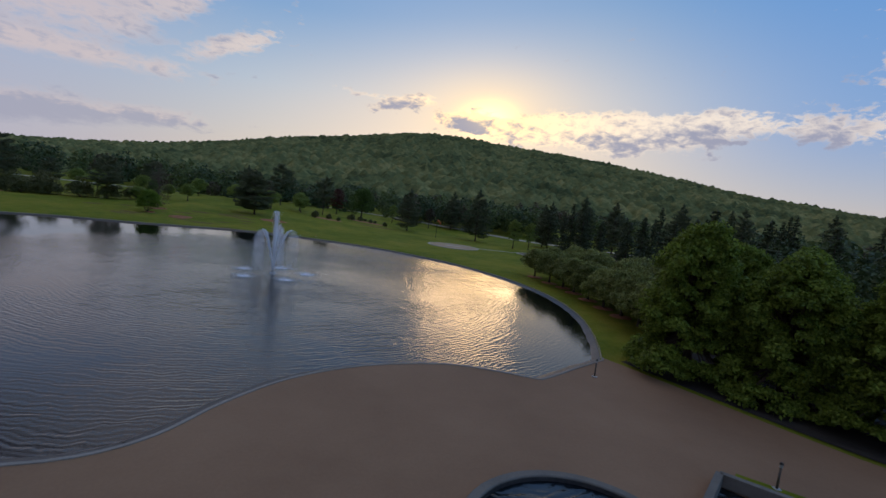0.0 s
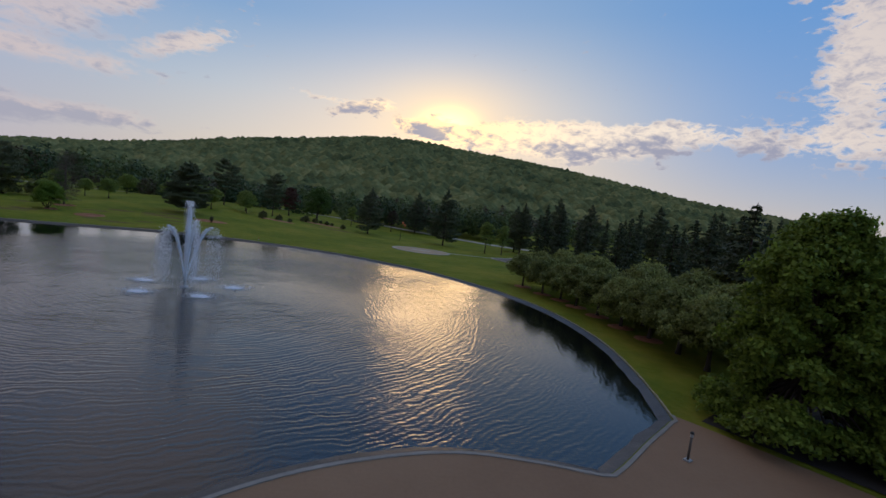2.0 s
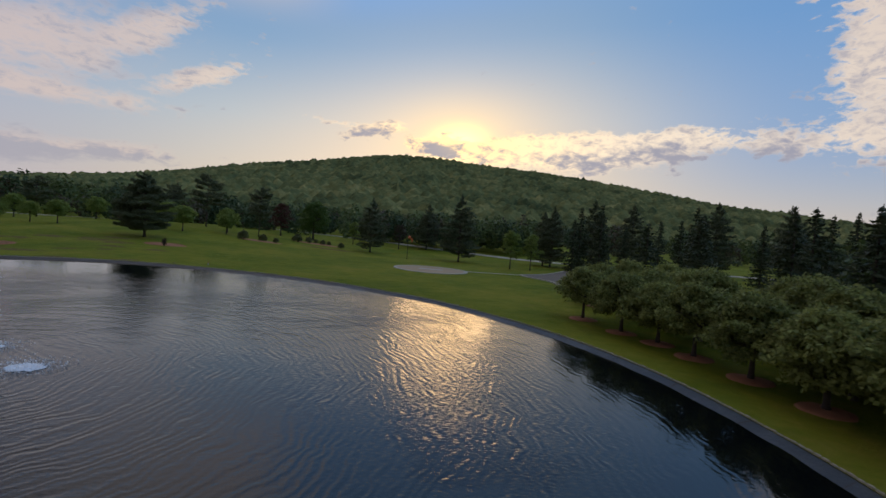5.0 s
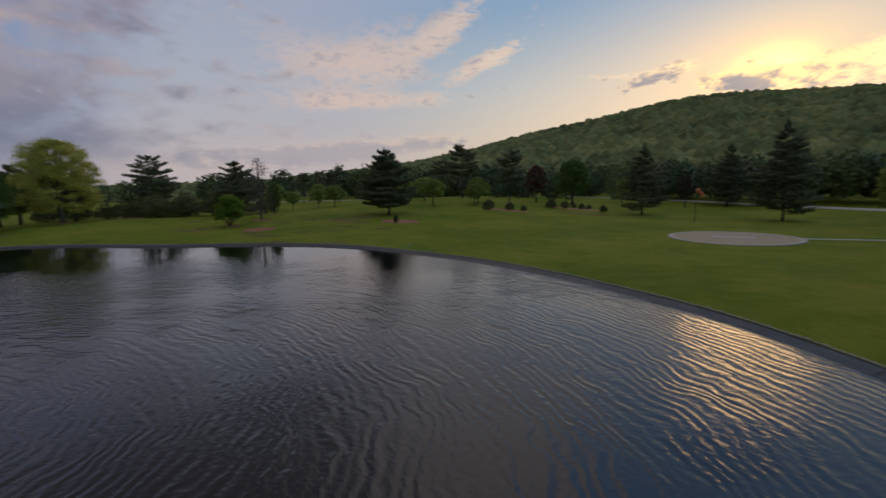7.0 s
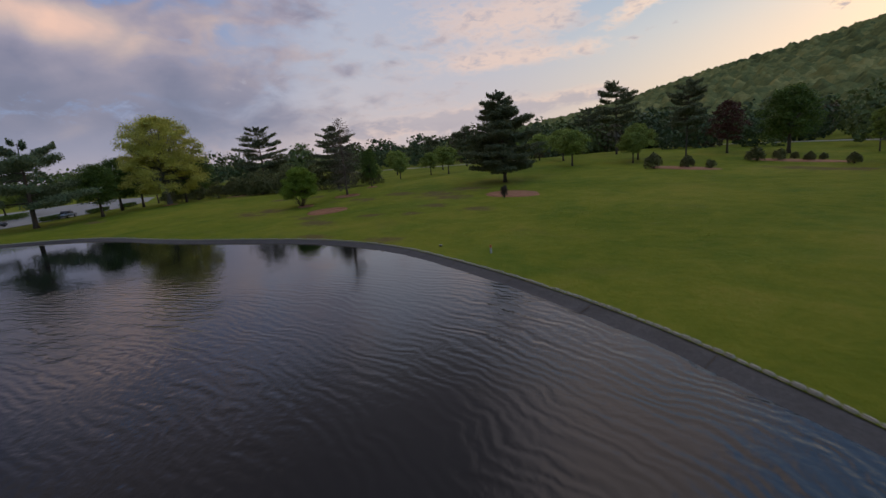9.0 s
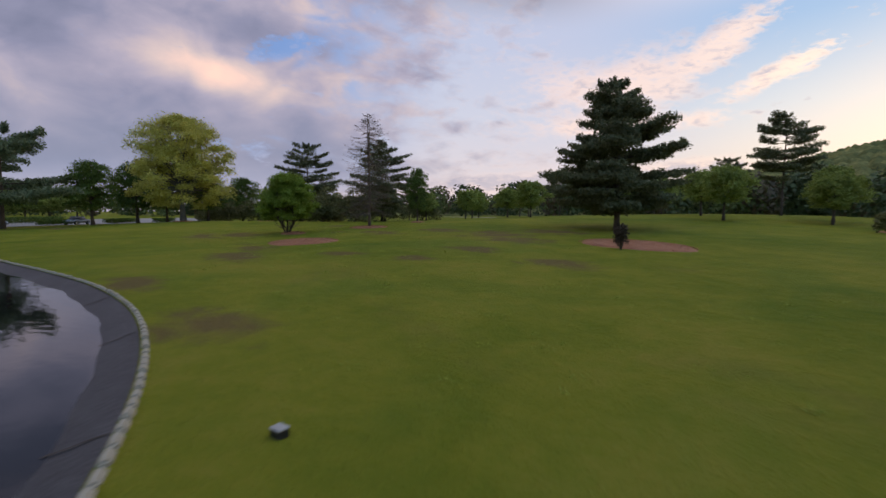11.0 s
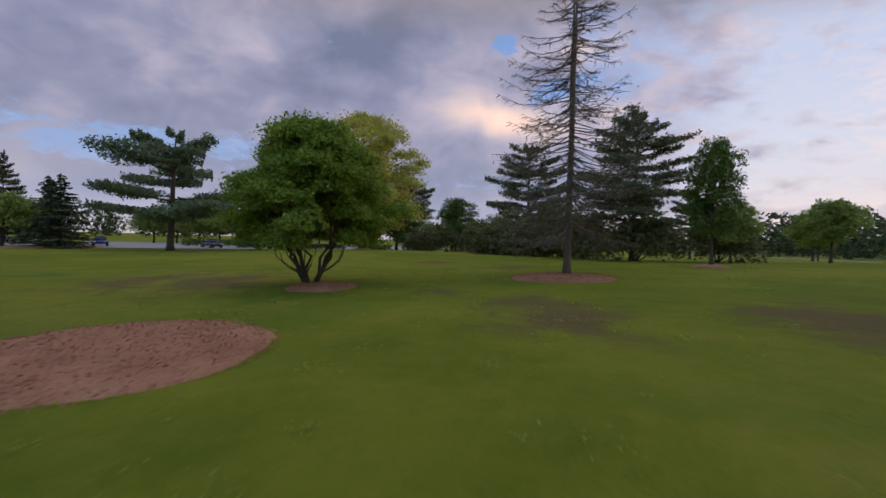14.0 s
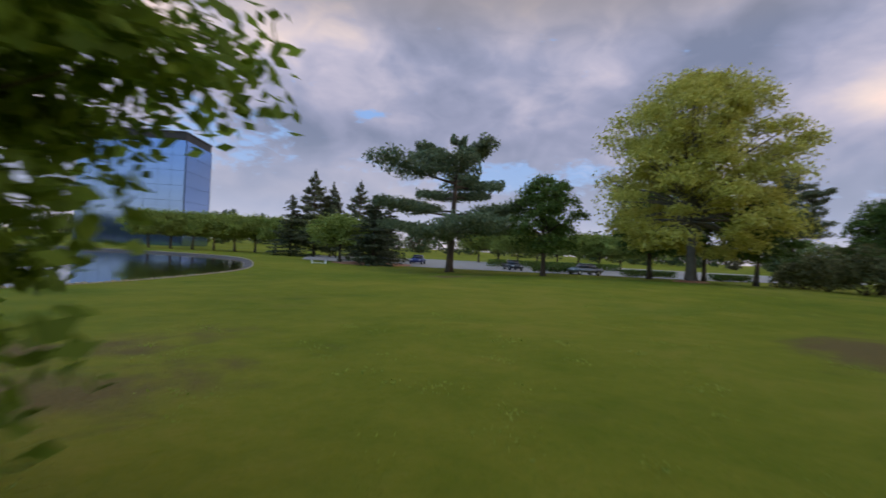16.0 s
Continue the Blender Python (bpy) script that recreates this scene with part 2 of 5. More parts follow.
def lawn_material():
    m = bpy.data.materials.new("lawn")
    m.use_nodes = True
    N = Nodes(m.node_tree)
    co = N.add("ShaderNodeTexCoord").outputs["Object"]
    s = N.add("ShaderNodeSeparateXYZ")
    N.put(s.inputs[0], co)
    wide = N.noise(co, 0.06, 4.0, 0.6, 0.3)
    mid = N.noise(co, 0.45, 5.0, 0.65, 0.5)
    blade = N.noise(N.mapping(co, (1, 1, 0.3)), 14.0, 5.0, 0.7)
    clump = N.noise(co, 2.4, 4.0, 0.65, 0.4)
    v = N.math("ADD", N.math("ADD", N.math("MULTIPLY", wide, 0.45), N.math("MULTIPLY", mid, 0.30)), N.math("ADD", N.math("MULTIPLY", blade, 0.12), N.math("MULTIPLY", clump, 0.16)))
    col = N.ramp(v, (0.30, (0.060, 0.098, 0.007)), (0.43, (0.134, 0.166, 0.011)), (0.55, (0.224, 0.220, 0.021)), (0.70, (0.34, 0.262, 0.046)))
    lush = N.step(N.noise(co, 0.11, 4.0, 0.65, 0.6), 0.50, 0.66)
    col = N.mix(N.math("MULTIPLY", lush, 0.42), col, N.ramp(v, (0.30, (0.040, 0.085, 0.008)), (0.70, (0.150, 0.225, 0.022))))
    dry = N.step(N.noise(co, 0.16, 4.0, 0.65, 0.4), 0.56, 0.74)
    col = N.mix(N.math("MULTIPLY", dry, 0.38), col, (0.235, 0.180, 0.042))
    worn = None
    warp = N.math("MULTIPLY", N.math("SUBTRACT", mid, 0.5), 3.6)
    for x, y, rx, ry in BARE:
        p = N.math("DIVIDE", N.math("SUBTRACT", s.outputs[0], float(x)), float(rx))
        q = N.math("DIVIDE", N.math("SUBTRACT", s.outputs[1], float(y)), float(ry))
        r = N.math("SQRT", N.math("ADD", N.math("MULTIPLY", p, p), N.math("MULTIPLY", q, q)))
        w = N.math("SUBTRACT", 1.0, N.step(N.math("ADD", r, warp), 0.25, 1.25))
        worn = w if worn is None else N.math("MAXIMUM", worn, w)
    soil = N.ramp(blade, (0.3, (0.135, 0.072, 0.034)), (0.7, (0.225, 0.128, 0.068)))
    col = N.mix(N.math("MULTIPLY", worn, 0.74), col, soil)
    bs = N.add("ShaderNodeBsdfPrincipled")
    N.put(bs.inputs["Base Color"], col)
    bs.inputs["Roughness"].default_value, bs.inputs["Specular IOR Level"].default_value = 0.95, 0.1
    bn = N.add("ShaderNodeBump")
    bn.inputs["Strength"].default_value, bn.inputs["Distance"].default_value = 0.85, 0.16
    N.put(bn.inputs["Height"], N.math("ADD", N.math("ADD", N.math("MULTIPLY", blade, 0.6), mid), clump))
    N.put(bs.inputs["Normal"], bn.outputs[0])
    N.put(N.add("ShaderNodeOutputMaterial").inputs[0], bs.outputs[0])
    return m


def water_material(name="pond_water", strength=0.23):
    m = bpy.data.materials.new(name)
    m.use_nodes = True
    N = Nodes(m.node_tree)
    co = N.add("ShaderNodeTexCoord").outputs["Object"]
    bs = N.add("ShaderNodeBsdfPrincipled")
    bs.inputs["Base Color"].default_value = (0.003, 0.0045, 0.006, 1)
    bs.inputs["Roughness"].default_value, bs.inputs["IOR"].default_value = 0.02, 1.5
    s = N.add("ShaderNodeSeparateXYZ")
    N.put(s.inputs[0], co)
    dx, dy = N.math("SUBTRACT", s.outputs[0], -19.9), N.math("SUBTRACT", s.outputs[1], 59.7)
    r = N.math("SQRT", N.math("ADD", N.math("MULTIPLY", dx, dx), N.math("MULTIPLY", dy, dy)))
    far = r
    bend = N.noise(co, 0.16, 3.0, 0.55)
    loose = N.noise(co, 0.7, 3.0, 0.6)
    r = N.math("ADD", r, N.math("ADD", N.math("MULTIPLY", bend, 3.0), N.math("ADD", N.math("MULTIPLY", loose, 0.85), N.math("MULTIPLY", N.noise(co, 1.9, 2.0, 0.5), 0.22))))
    ring = N.math("SINE", N.math("MULTIPLY", r, 15.0))
    ring2 = N.math("MULTIPLY", N.math("SINE", N.math("MULTIPLY", r, 9.5)), N.step(N.noise(co, 0.35, 2.0), 0.35, 0.65))
    small = N.noise(N.mapping(co, (0.9, 1.6, 1), (0, 0, 0.5)), 4.5, 3.0, 0.6, 0.6)
    swell = N.noise(co, 0.5, 2.0, 0.5)
    h = N.math("ADD", N.math("ADD", N.math("MULTIPLY", ring, 0.13), N.math("MULTIPLY", ring2, 0.15)), N.math("ADD", N.math("MULTIPLY", small, 0.30), N.math("MULTIPLY", swell, 0.35)))
    gust = N.step(N.noise(co, 0.05, 2.0), 0.30, 0.62)
    windy = N.math("MAXIMUM", N.step(s.outputs[0], -32.0, -12.0), N.step(far, 42.0, 28.0))
    calm = N.math("MULTIPLY", N.math("MULTIPLY_ADD", gust, 0.6, 0.4), N.math("MULTIPLY_ADD", windy, 0.88, 0.12))
    lee = N.math("MULTIPLY_ADD", N.math("MULTIPLY", N.step(s.outputs[0], 6.0, 13.0), N.step(s.outputs[1], 76.0, 62.0)), -0.62, 1.0)
    calm = N.math("MULTIPLY", calm, lee)
    bn = N.add("ShaderNodeBump")
    N.put(bn.inputs["Strength"], N.math("MULTIPLY", calm, strength))
    bn.inputs["Distance"].default_value = 0.22
    N.put(bn.inputs["Height"], h)
    N.put(bs.inputs["Normal"], bn.outputs[0])
    N.put(N.add("ShaderNodeOutputMaterial").inputs[0], bs.outputs[0])
    return m


def spray_material(name, alpha):
    m = bpy.data.materials.new(name)
    m.use_nodes = True
    N = Nodes(m.node_tree)
    co = N.add("ShaderNodeTexCoord").outputs["Object"]
    bs = N.add("ShaderNodeBsdfPrincipled")
    bs.inputs["Base Color"].default_value, bs.inputs["Roughness"].default_value = (0.97, 0.97, 0.97, 1), 0.4
    tr = N.add("ShaderNodeBsdfTranslucent")
    tr.inputs[0].default_value = (0.97, 0.97, 0.97, 1)
    a = N.add("ShaderNodeMixShader")
    a.inputs[0].default_value = 0.5
    N.put(a.inputs[1], bs.outputs[0])
    N.put(a.inputs[2], tr.outputs[0])
    clearing = N.add("ShaderNodeBsdfTransparent")
    b = N.add("ShaderNodeMixShader")
    N.put(b.inputs[0], N.math("MULTIPLY", N.step(N.noise(N.mapping(co, (3, 3, 0.7)), 2.0, 5.0, 0.7), 0.18, 0.46), alpha))
    N.put(b.inputs[1], clearing.outputs[0])
    N.put(b.inputs[2], a.outputs[0])
    N.put(N.add("ShaderNodeOutputMaterial").inputs[0], b.outputs[0])
    return m


LAWN = lawn_material()
WATER = water_material()
BASIN_WATER = water_material("basin_water", 0.6)
JET = spray_material("white_water", 1.0)
FOAM = surface("foam", [(0.78, 0.80, 0.82), (0.92, 0.93, 0.94)], 3, 0.6)
PLAZA = surface("brown_paving", [(0.225, 0.122, 0.062), (0.270, 0.150, 0.078), (0.315, 0.182, 0.098)], 0.12, 0.9, 0.25, 0.01, 6.0, fine_amount=0.25)
COPING = surface("coping_stone", [(0.32, 0.265, 0.185), (0.52, 0.445, 0.320)], 1.2, 0.9, 0.5, 0.01)
KERB = surface("pond_kerb", [(0.22, 0.19, 0.155), (0.33, 0.29, 0.24)], 0.8, 0.9, 0.4, 0.01)
LINER = surface("pond_liner", [(0.024, 0.021, 0.020), (0.045, 0.040, 0.038), (0.085, 0.076, 0.070)], 0.9, 0.5, 0.5, 0.03, fine_amount=0.45)
ASPHALT = surface("asphalt", [(0.155, 0.112, 0.074), (0.205, 0.152, 0.104)], 0.3, 0.9, 0.3, 0.01, 8.0)
PARK = surface("pale_car_park_asphalt", [(0.27, 0.235, 0.20), (0.36, 0.32, 0.28)], 0.3, 0.9, 0.3, 0.01, 8.0)
STONE = surface("weathered_stone", [(0.115, 0.10, 0.08), (0.19, 0.168, 0.138)], 0.7, 0.9, 0.4, 0.01)
CONCRETE = surface("pale_concrete", [(0.40, 0.335, 0.245), (0.54, 0.46, 0.345)], 0.4, 0.9, 0.3, 0.01)
GRAVEL = surface("tan_gravel", [(0.40, 0.265, 0.145), (0.50, 0.345, 0.205)], 0.6, 0.95, 0.4, 0.02)
MULCH = surface("red_mulch", [(0.295, 0.108, 0.050), (0.425, 0.170, 0.082), (0.525, 0.232, 0.120)], 1.2, 0.95, 0.9, 0.05, 16.0, fine_amount=0.5)
BARK = surface("grey_brown_bark", [(0.050, 0.034, 0.023), (0.105, 0.074, 0.050)], 3.0, 0.95, 0.8, 0.03)
DEADWOOD = surface("dead_wood", [(0.085, 0.056, 0.036), (0.175, 0.120, 0.080)], 3.0, 0.95, 0.6, 0.02)
PALEBARK = surface("pale_bark", [(0.10, 0.085, 0.065), (0.17, 0.145, 0.115)], 2.5, 0.95, 0.7, 0.03)
DARKMETAL = surface("dark_metal", [(0.03, 0.028, 0.026), (0.06, 0.055, 0.05)], 4, 0.5, 0.1, 0.003, metal=0.6)
PALEMETAL = surface("pale_metal", [(0.35, 0.34, 0.32), (0.5, 0.48, 0.45)], 4, 0.5, 0.1, 0.003, metal=0.3)
BRONZE = surface("worn_bronze", [(0.085, 0.065, 0.050), (0.15, 0.12, 0.095)], 4, 0.6, 0.1, 0.003, metal=0.3)
WHITE = surface("white_paint", [(0.68, 0.68, 0.66), (0.80, 0.80, 0.78)], 3, 0.6, 0.1, 0.003)
ORANGE = surface("orange_cloth", [(0.60, 0.13, 0.04), (0.75, 0.20, 0.07)], 4, 0.8, 0.2, 0.005)
MAPLE_LEAF = foliage("maple_leaf", (0.058, 0.120, 0.017), (0.340, 0.450, 0.064), 0.55)
DEEP_LEAF = foliage("deep_green_leaf", (0.034, 0.072, 0.014), (0.170, 0.240, 0.048), 0.42)
LINDEN_LEAF = foliage("linden_leaf", (0.016, 0.040, 0.006), (0.340, 0.430, 0.060), 0.42)
OLIVE_LEAF = foliage("olive_leaf", (0.060, 0.076, 0.018), (0.440, 0.450, 0.130), 0.45)
YELLOW_LEAF = foliage("yellow_green_leaf", (0.41, 0.385, 0.060), (0.77, 0.70, 0.21), 0.58)
SPRING_LEAF = foliage("spring_green_leaf", (0.135, 0.185, 0.036), (0.390, 0.450, 0.110), 0.5)
RED_LEAF = foliage("red_leaf", (0.060, 0.022, 0.016), (0.135, 0.050, 0.032))
BROWN_LEAF = foliage("brown_leaf", (0.060, 0.042, 0.026), (0.120, 0.085, 0.050))
NEEDLE = foliage("pine_needle", (0.052, 0.070, 0.034), (0.210, 0.218, 0.106), 0.38)
PALE_NEEDLE = foliage("pale_pine_needle", (0.080, 0.125, 0.062), (0.260, 0.300, 0.155), 0.4)
SPRUCE_NEEDLE = foliage("spruce_needle", (0.026, 0.038, 0.016), (0.100, 0.112, 0.048), 0.25)
GREY_NEEDLE = foliage("grey_needle", (0.090, 0.072, 0.040), (0.215, 0.168, 0.100), 0.35)
SHRUB_LEAF = foliage("shrub_leaf", (0.066, 0.074, 0.026), (0.250, 0.238, 0.086), 0.38)
GRASS_BLADE = foliage("grass_blade", (0.200, 0.250, 0.030), (0.380, 0.420, 0.075), 0.5)
WOODS = foliage("far_woods", (0.034, 0.058, 0.024), (0.125, 0.160, 0.062), 0.2)
LIGHT_WOODS = foliage("far_light_woods", (0.060, 0.090, 0.026), (0.165, 0.200, 0.062), 0.25)
BROWN_WOODS = foliage("far_brown_woods", (0.060, 0.050, 0.028), (0.150, 0.115, 0.060), 0.2)
# ---- mesh helpers ----


def link_mesh(name, verts, faces, material, parent=None, label="", smooth=False, place=None):
    me = bpy.data.meshes.new(name)
    me.from_pydata([tuple(v) for v in verts], [], faces)
    me.materials.append(material)
    if smooth:
        me.polygons.foreach_set("use_smooth", [True] * len(me.polygons))
    ob = new(name, me)
    if parent is not None:
        ob.parent = parent
    if place is not None:
        ob.matrix_basis = place
    if label:
        ob["label"] = label
    return ob


def quad_mesh(name, corners, material, parent=None):
    """Many loose four-cornered leaves in one mesh; corners has the shape n, 4, 3."""
    n = len(corners)
    me = bpy.data.meshes.new(name)
    me.vertices.add(4 * n)
    me.vertices.foreach_set("co", np.asarray(corners, dtype=np.float32).ravel())
    me.loops.add(4 * n)
    me.loops.foreach_set("vertex_index", np.arange(4 * n, dtype=np.int32))
    me.polygons.add(n)
    me.polygons.foreach_set("loop_start", np.arange(0, 4 * n, 4, dtype=np.int32))
    me.update(calc_edges=True)
    me.validate()
    me.materials.append(material)
    ob = new(name, me)
    if parent is not None:
        ob.parent = parent
    return ob


def part(name, bm, material, parent, label="", smooth=False):
    me = bpy.data.meshes.new(name)
    bm.normal_update()
    bm.to_mesh(me)
    bm.free()
    me.materials.append(material)
    if smooth:
        me.polygons.foreach_set("use_smooth", [True] * len(me.polygons))
    ob = new(name, me)
    ob.parent = parent
    if label:
        ob["label"] = label
    return ob


def box(bm, x, y, z, dx, dy, dz, bevel=0.0, turn=0.0):
    """A box with its middle at x, y, z; edges bevelled."""
    got = bmesh.ops.create_cube(bm, size=1.0, matrix=pose(x, y, z, 0, 0, turn) @ Matrix.Diagonal((dx, dy, dz, 1)))
    if bevel:
        edges = list({e for v in got["verts"] for e in v.link_edges})
        bmesh.ops.bevel(bm, geom=edges, offset=bevel, segments=2, affect="EDGES")


def tube(verts, faces, path, radii, sides=7, cap=True):
    """Add a tapered tube along a path to lists of corners and faces."""
    path = [Vector(p) for p in path]
    start = len(verts)
    for i, p in enumerate(path):
        d = (path[min(i + 1, len(path) - 1)] - path[max(i - 1, 0)]).normalized()
        a = d.orthogonal().normalized()
        b = d.cross(a)
        for k in range(sides):
            w = 2 * math.pi * k / sides
            verts.append(tuple(p + (a * math.cos(w) + b * math.sin(w)) * radii[i]))
    for i in range(len(path) - 1):
        for k in range(sides):
            a, b = start + i * sides + k, start + i * sides + (k + 1) % sides
            faces.append((a, b, b + sides, a + sides))
    if cap:
        faces.append(tuple(start + (len(path) - 1) * sides + k for k in range(sides)))
        faces.append(tuple(start + k for k in reversed(range(sides))))


# ---- ground and pond ----
# gentle rises and dips of the lawn: x, y, width, height
MOUNDS = [(-70, 125, 25, 0.30), (-60, 155, 28, 0.99), (-95, 160, 35, 0.48), (-62, 205, 35, 2.59), (-30, 200, 40, -0.95), (15, 150, 35, -0.3), (15, 190, 45, -1.75), (-105, 110, 25, -0.18), (5, 130, 22, 0.4), (-110, 108, 14, 0.8), (-58.5, 110, 7, -0.32)]


def ground_z(x, y):
    return sum(a * math.exp(-((x - u) ** 2 + (y - v) ** 2) / (2 * s * s)) for u, v, s, a in MOUNDS)


# the pond's rim, by its turning points, from the plaza's west end round by the south, east and north
RIM = [(-25, 14.6), (-18.4, 15.8), (-15.6, 16.7), (-13.1, 17.8), (-11.3, 19.8), (-9.9, 23.6), (-7.8, 27.3), (-4.8, 30.1), (-1.4, 31.9), (2.4, 32.9), (6.0, 32.5), (8.3, 31.9), (9.2, 32.3), (12.0, 35.0), (14.7, 37.5), (15.3, 38.4),
       (16.8, 44.2), (17.9, 50.5), (18.2, 56.5), (17.6, 63.0), (16.2, 68.6), (14.0, 74.0), (11.2, 78.8), (7.5, 84.0), (3.5, 88.3), (-1.0, 91.7), (-6.6, 95.4), (-13.5, 98.7), (-20.5, 100.9), (-27, 102.3), (-33, 103.1), (-39, 102.8), (-45, 101.3),
       (-51, 98.9), (-57, 96.3), (-63, 94.2), (-71, 91.9), (-77, 89.0), (-83, 84.4), (-88.5, 78.5), (-93, 70.5), (-97, 61), (-98.5, 52), (-95, 42), (-86, 31), (-72, 22), (-56, 16), (-40, 13.6)]
POND_MID = Vector((-36.0, 60.0))


def spline(points, step, closed=True):
    """Points along a smooth curve through the given ones, about step apart."""
    out, n = [], len(points)
    for i in range(n if closed else n - 1):
        p0, p1, p2, p3 = (Vector(points[(i + k) % n if closed else min(max(i + k, 0), n - 1)]) for k in (-1, 0, 1, 2))
        m = max(2, int((p2 - p1).length / step))
        for j in range(m):
            t = j / m
            out.append(0.5 * (2 * p1 + (p2 - p0) * t + (2 * p0 - 5 * p1 + 4 * p2 - p3) * t * t + (3 * p1 - p0 - 3 * p2 + p3) * t ** 3))
    if not closed:
        out.append(Vector(points[-1]))
    return out


rim = spline(RIM, 0.7)


def offset(curve, d, closed=True):
    """The curve moved sideways by d, to its right."""
    out, n = [], len(curve)
    for i, p in enumerate(curve):
        a = curve[(i - 1) % n] if closed else curve[max(i - 1, 0)]
        b = curve[(i + 1) % n] if closed else curve[min(i + 1, n - 1)]
        t = (b - a).normalized()
        out.append(p + Vector((t.y, -t.x)) * d)
    return out


WATER_Z = -0.21
# the bank's slope: metres from the rim, height
BANK = [(0.06, -0.01), (-0.18, -0.06), (-0.38, -0.13), (-0.58, -0.188), (-0.78, -0.24), (-1.2, -0.40), (-4.0, -1.5)]
RINGS = [0, 0.25, 0.6, 1.2, 2, 3, 4.2, 5.6, 7.2, 9, 11, 13.5, 16, 19, 22, 25.5, 29, 33, 37, 41.5, 46, 51, 56, 62, 68, 75, 82, 90, 100, 112, 126, 142, 160, 185, 215, 255, 310, 400, 550, 800, 1200, 1900, 3200]


def build_ground():
    n = len(rim)
    verts, faces = [], []
    for r in RINGS:
        for p in rim:
            out = (p - POND_MID).normalized()
            q = p + out * r
            fade = min(1.0, max(0.0, (r - 0.3) / 8.0))
            bumps = 0.05 * noise.noise((q.x * 0.15, q.y * 0.15, 0)) if q.y > 44 else -0.03
            verts.append((q.x, q.y, (ground_z(q.x, q.y) + bumps) * fade))
    for k in range(len(RINGS) - 1):
        for i in range(n):
            j = (i + 1) % n
            faces.append((k * n + i, k * n + j, (k + 1) * n + j, (k + 1) * n + i))
    ob = link_mesh("ground", verts, [f[::-1] for f in faces], LAWN, smooth=True)
    return tagged(ob, "green mown lawn with worn brown patches", "lawn", kind="structure")


def build_pond():
    n = len(rim)
    verts, faces = [], []
    rows = BANK
    for d, z in rows:
        wear = 0.04 if -2 < d < -0.3 else 0.0
        verts += [(q.x, q.y, z + wear * noise.noise((q.x * 0.55, q.y * 0.55, d * 0.6))) for q in offset(rim, d)]
    for k in range(len(rows) - 1):
        for i in range(n):
            j = (i + 1) % n
            faces.append((k * n + i, k * n + j, (k + 1) * n + j, (k + 1) * n + i))
    faces.append(tuple((len(rows) - 1) * n + i for i in range(n)))
    bank = tagged(link_mesh("pond_bank", verts, faces, LINER, smooth=True), "dark grey sloping liner of the pond's edge", "pond bank", kind="structure")
    # dark joints that cross the slope every few metres
    upper, lower, jig = offset(rim, -0.05), offset(rim, -0.9), random.Random(12)
    for i in range(4, n, 7):
        a, b = upper[i], lower[i]
        away = (b - a).normalized()
        side = Vector((-away.y, away.x)) * jig.uniform(0.018, 0.035)
        skew = side.normalized() * jig.uniform(-0.25, 0.25)
        v = []
        for f in (0.0, 0.2, 0.4, 0.65, 1.0):
            z = float(np.interp(0.05 + 0.85 * f, [-d for d, _ in rows], [h for _, h in rows])) + 0.012
            c = a.lerp(b, f) + skew * f
            v += [(c.x + side.x, c.y + side.y, z), (c.x - side.x, c.y - side.y, z)]
        link_mesh("joint", v, [(2 * k, 2 * k + 1, 2 * k + 3, 2 * k + 2) for k in range(4)], BARK, bank)
    inner = offset(rim, -0.3)
    ob = link_mesh("water", [(q.x, q.y, WATER_Z) for q in inner], [tuple(range(n))], WATER)
    tagged(ob, "dark rippled pond water reflecting the evening sky", "pond water", kind="structure")


def band(name, curve, d0, d1, z0, z1, material, closed=False, follow=False):
    """A flat-topped strip along a curve, from d0 to d1 sideways, from z0 up to z1."""
    a, b, n = offset(curve, d0, closed), offset(curve, d1, closed), len(curve)
    verts, faces = [], []
    for row, z in ((a, z0), (a, z1), (b, z1), (b, z0)):
        verts += [(q.x, q.y, z + (ground_z(q.x, q.y) if follow else 0)) for q in row]
    m = n if closed else n - 1
    for k in range(3):
        for i in range(m):
            j = (i + 1) % n
            faces.append((k * n + i, k * n + j, (k + 1) * n + j, (k + 1) * n + i))
    return link_mesh(name, verts, faces, material)


def sheet(name, outline, material, z=0.02, lift=True):
    """A flat sheet within an outline, lying on the ground."""
    pts = [Vector((p[0], p[1], 0)) for p in outline]
    from mathutils.geometry import tessellate_polygon
    tris = tessellate_polygon([pts])
    bm = bmesh.new()
    vs = [bm.verts.new(p) for p in pts]
    for t in tris:
        bm.faces.new([vs[i] for i in t])
    bmesh.ops.recalc_face_normals(bm, faces=bm.faces)
    if lift:
        for _ in range(3):
            long = [e for e in bm.edges if e.calc_length() > 7]
            if long:
                bmesh.ops.subdivide_edges(bm, edges=long, cuts=1, use_grid_fill=True)
                bmesh.ops.triangulate(bm, faces=bm.faces)
    for v in bm.verts:
        v.co.z = z + (ground_z(v.co.x, v.co.y) if lift else 0)
    for f in bm.faces:
        f.normal_update()
        if f.normal.z < 0:
            f.normal_flip()
    me = bpy.data.meshes.new(name)
    bm.to_mesh(me)
    bm.free()
    me.materials.append(material)
    return new(name, me)


build_ground()
build_pond()

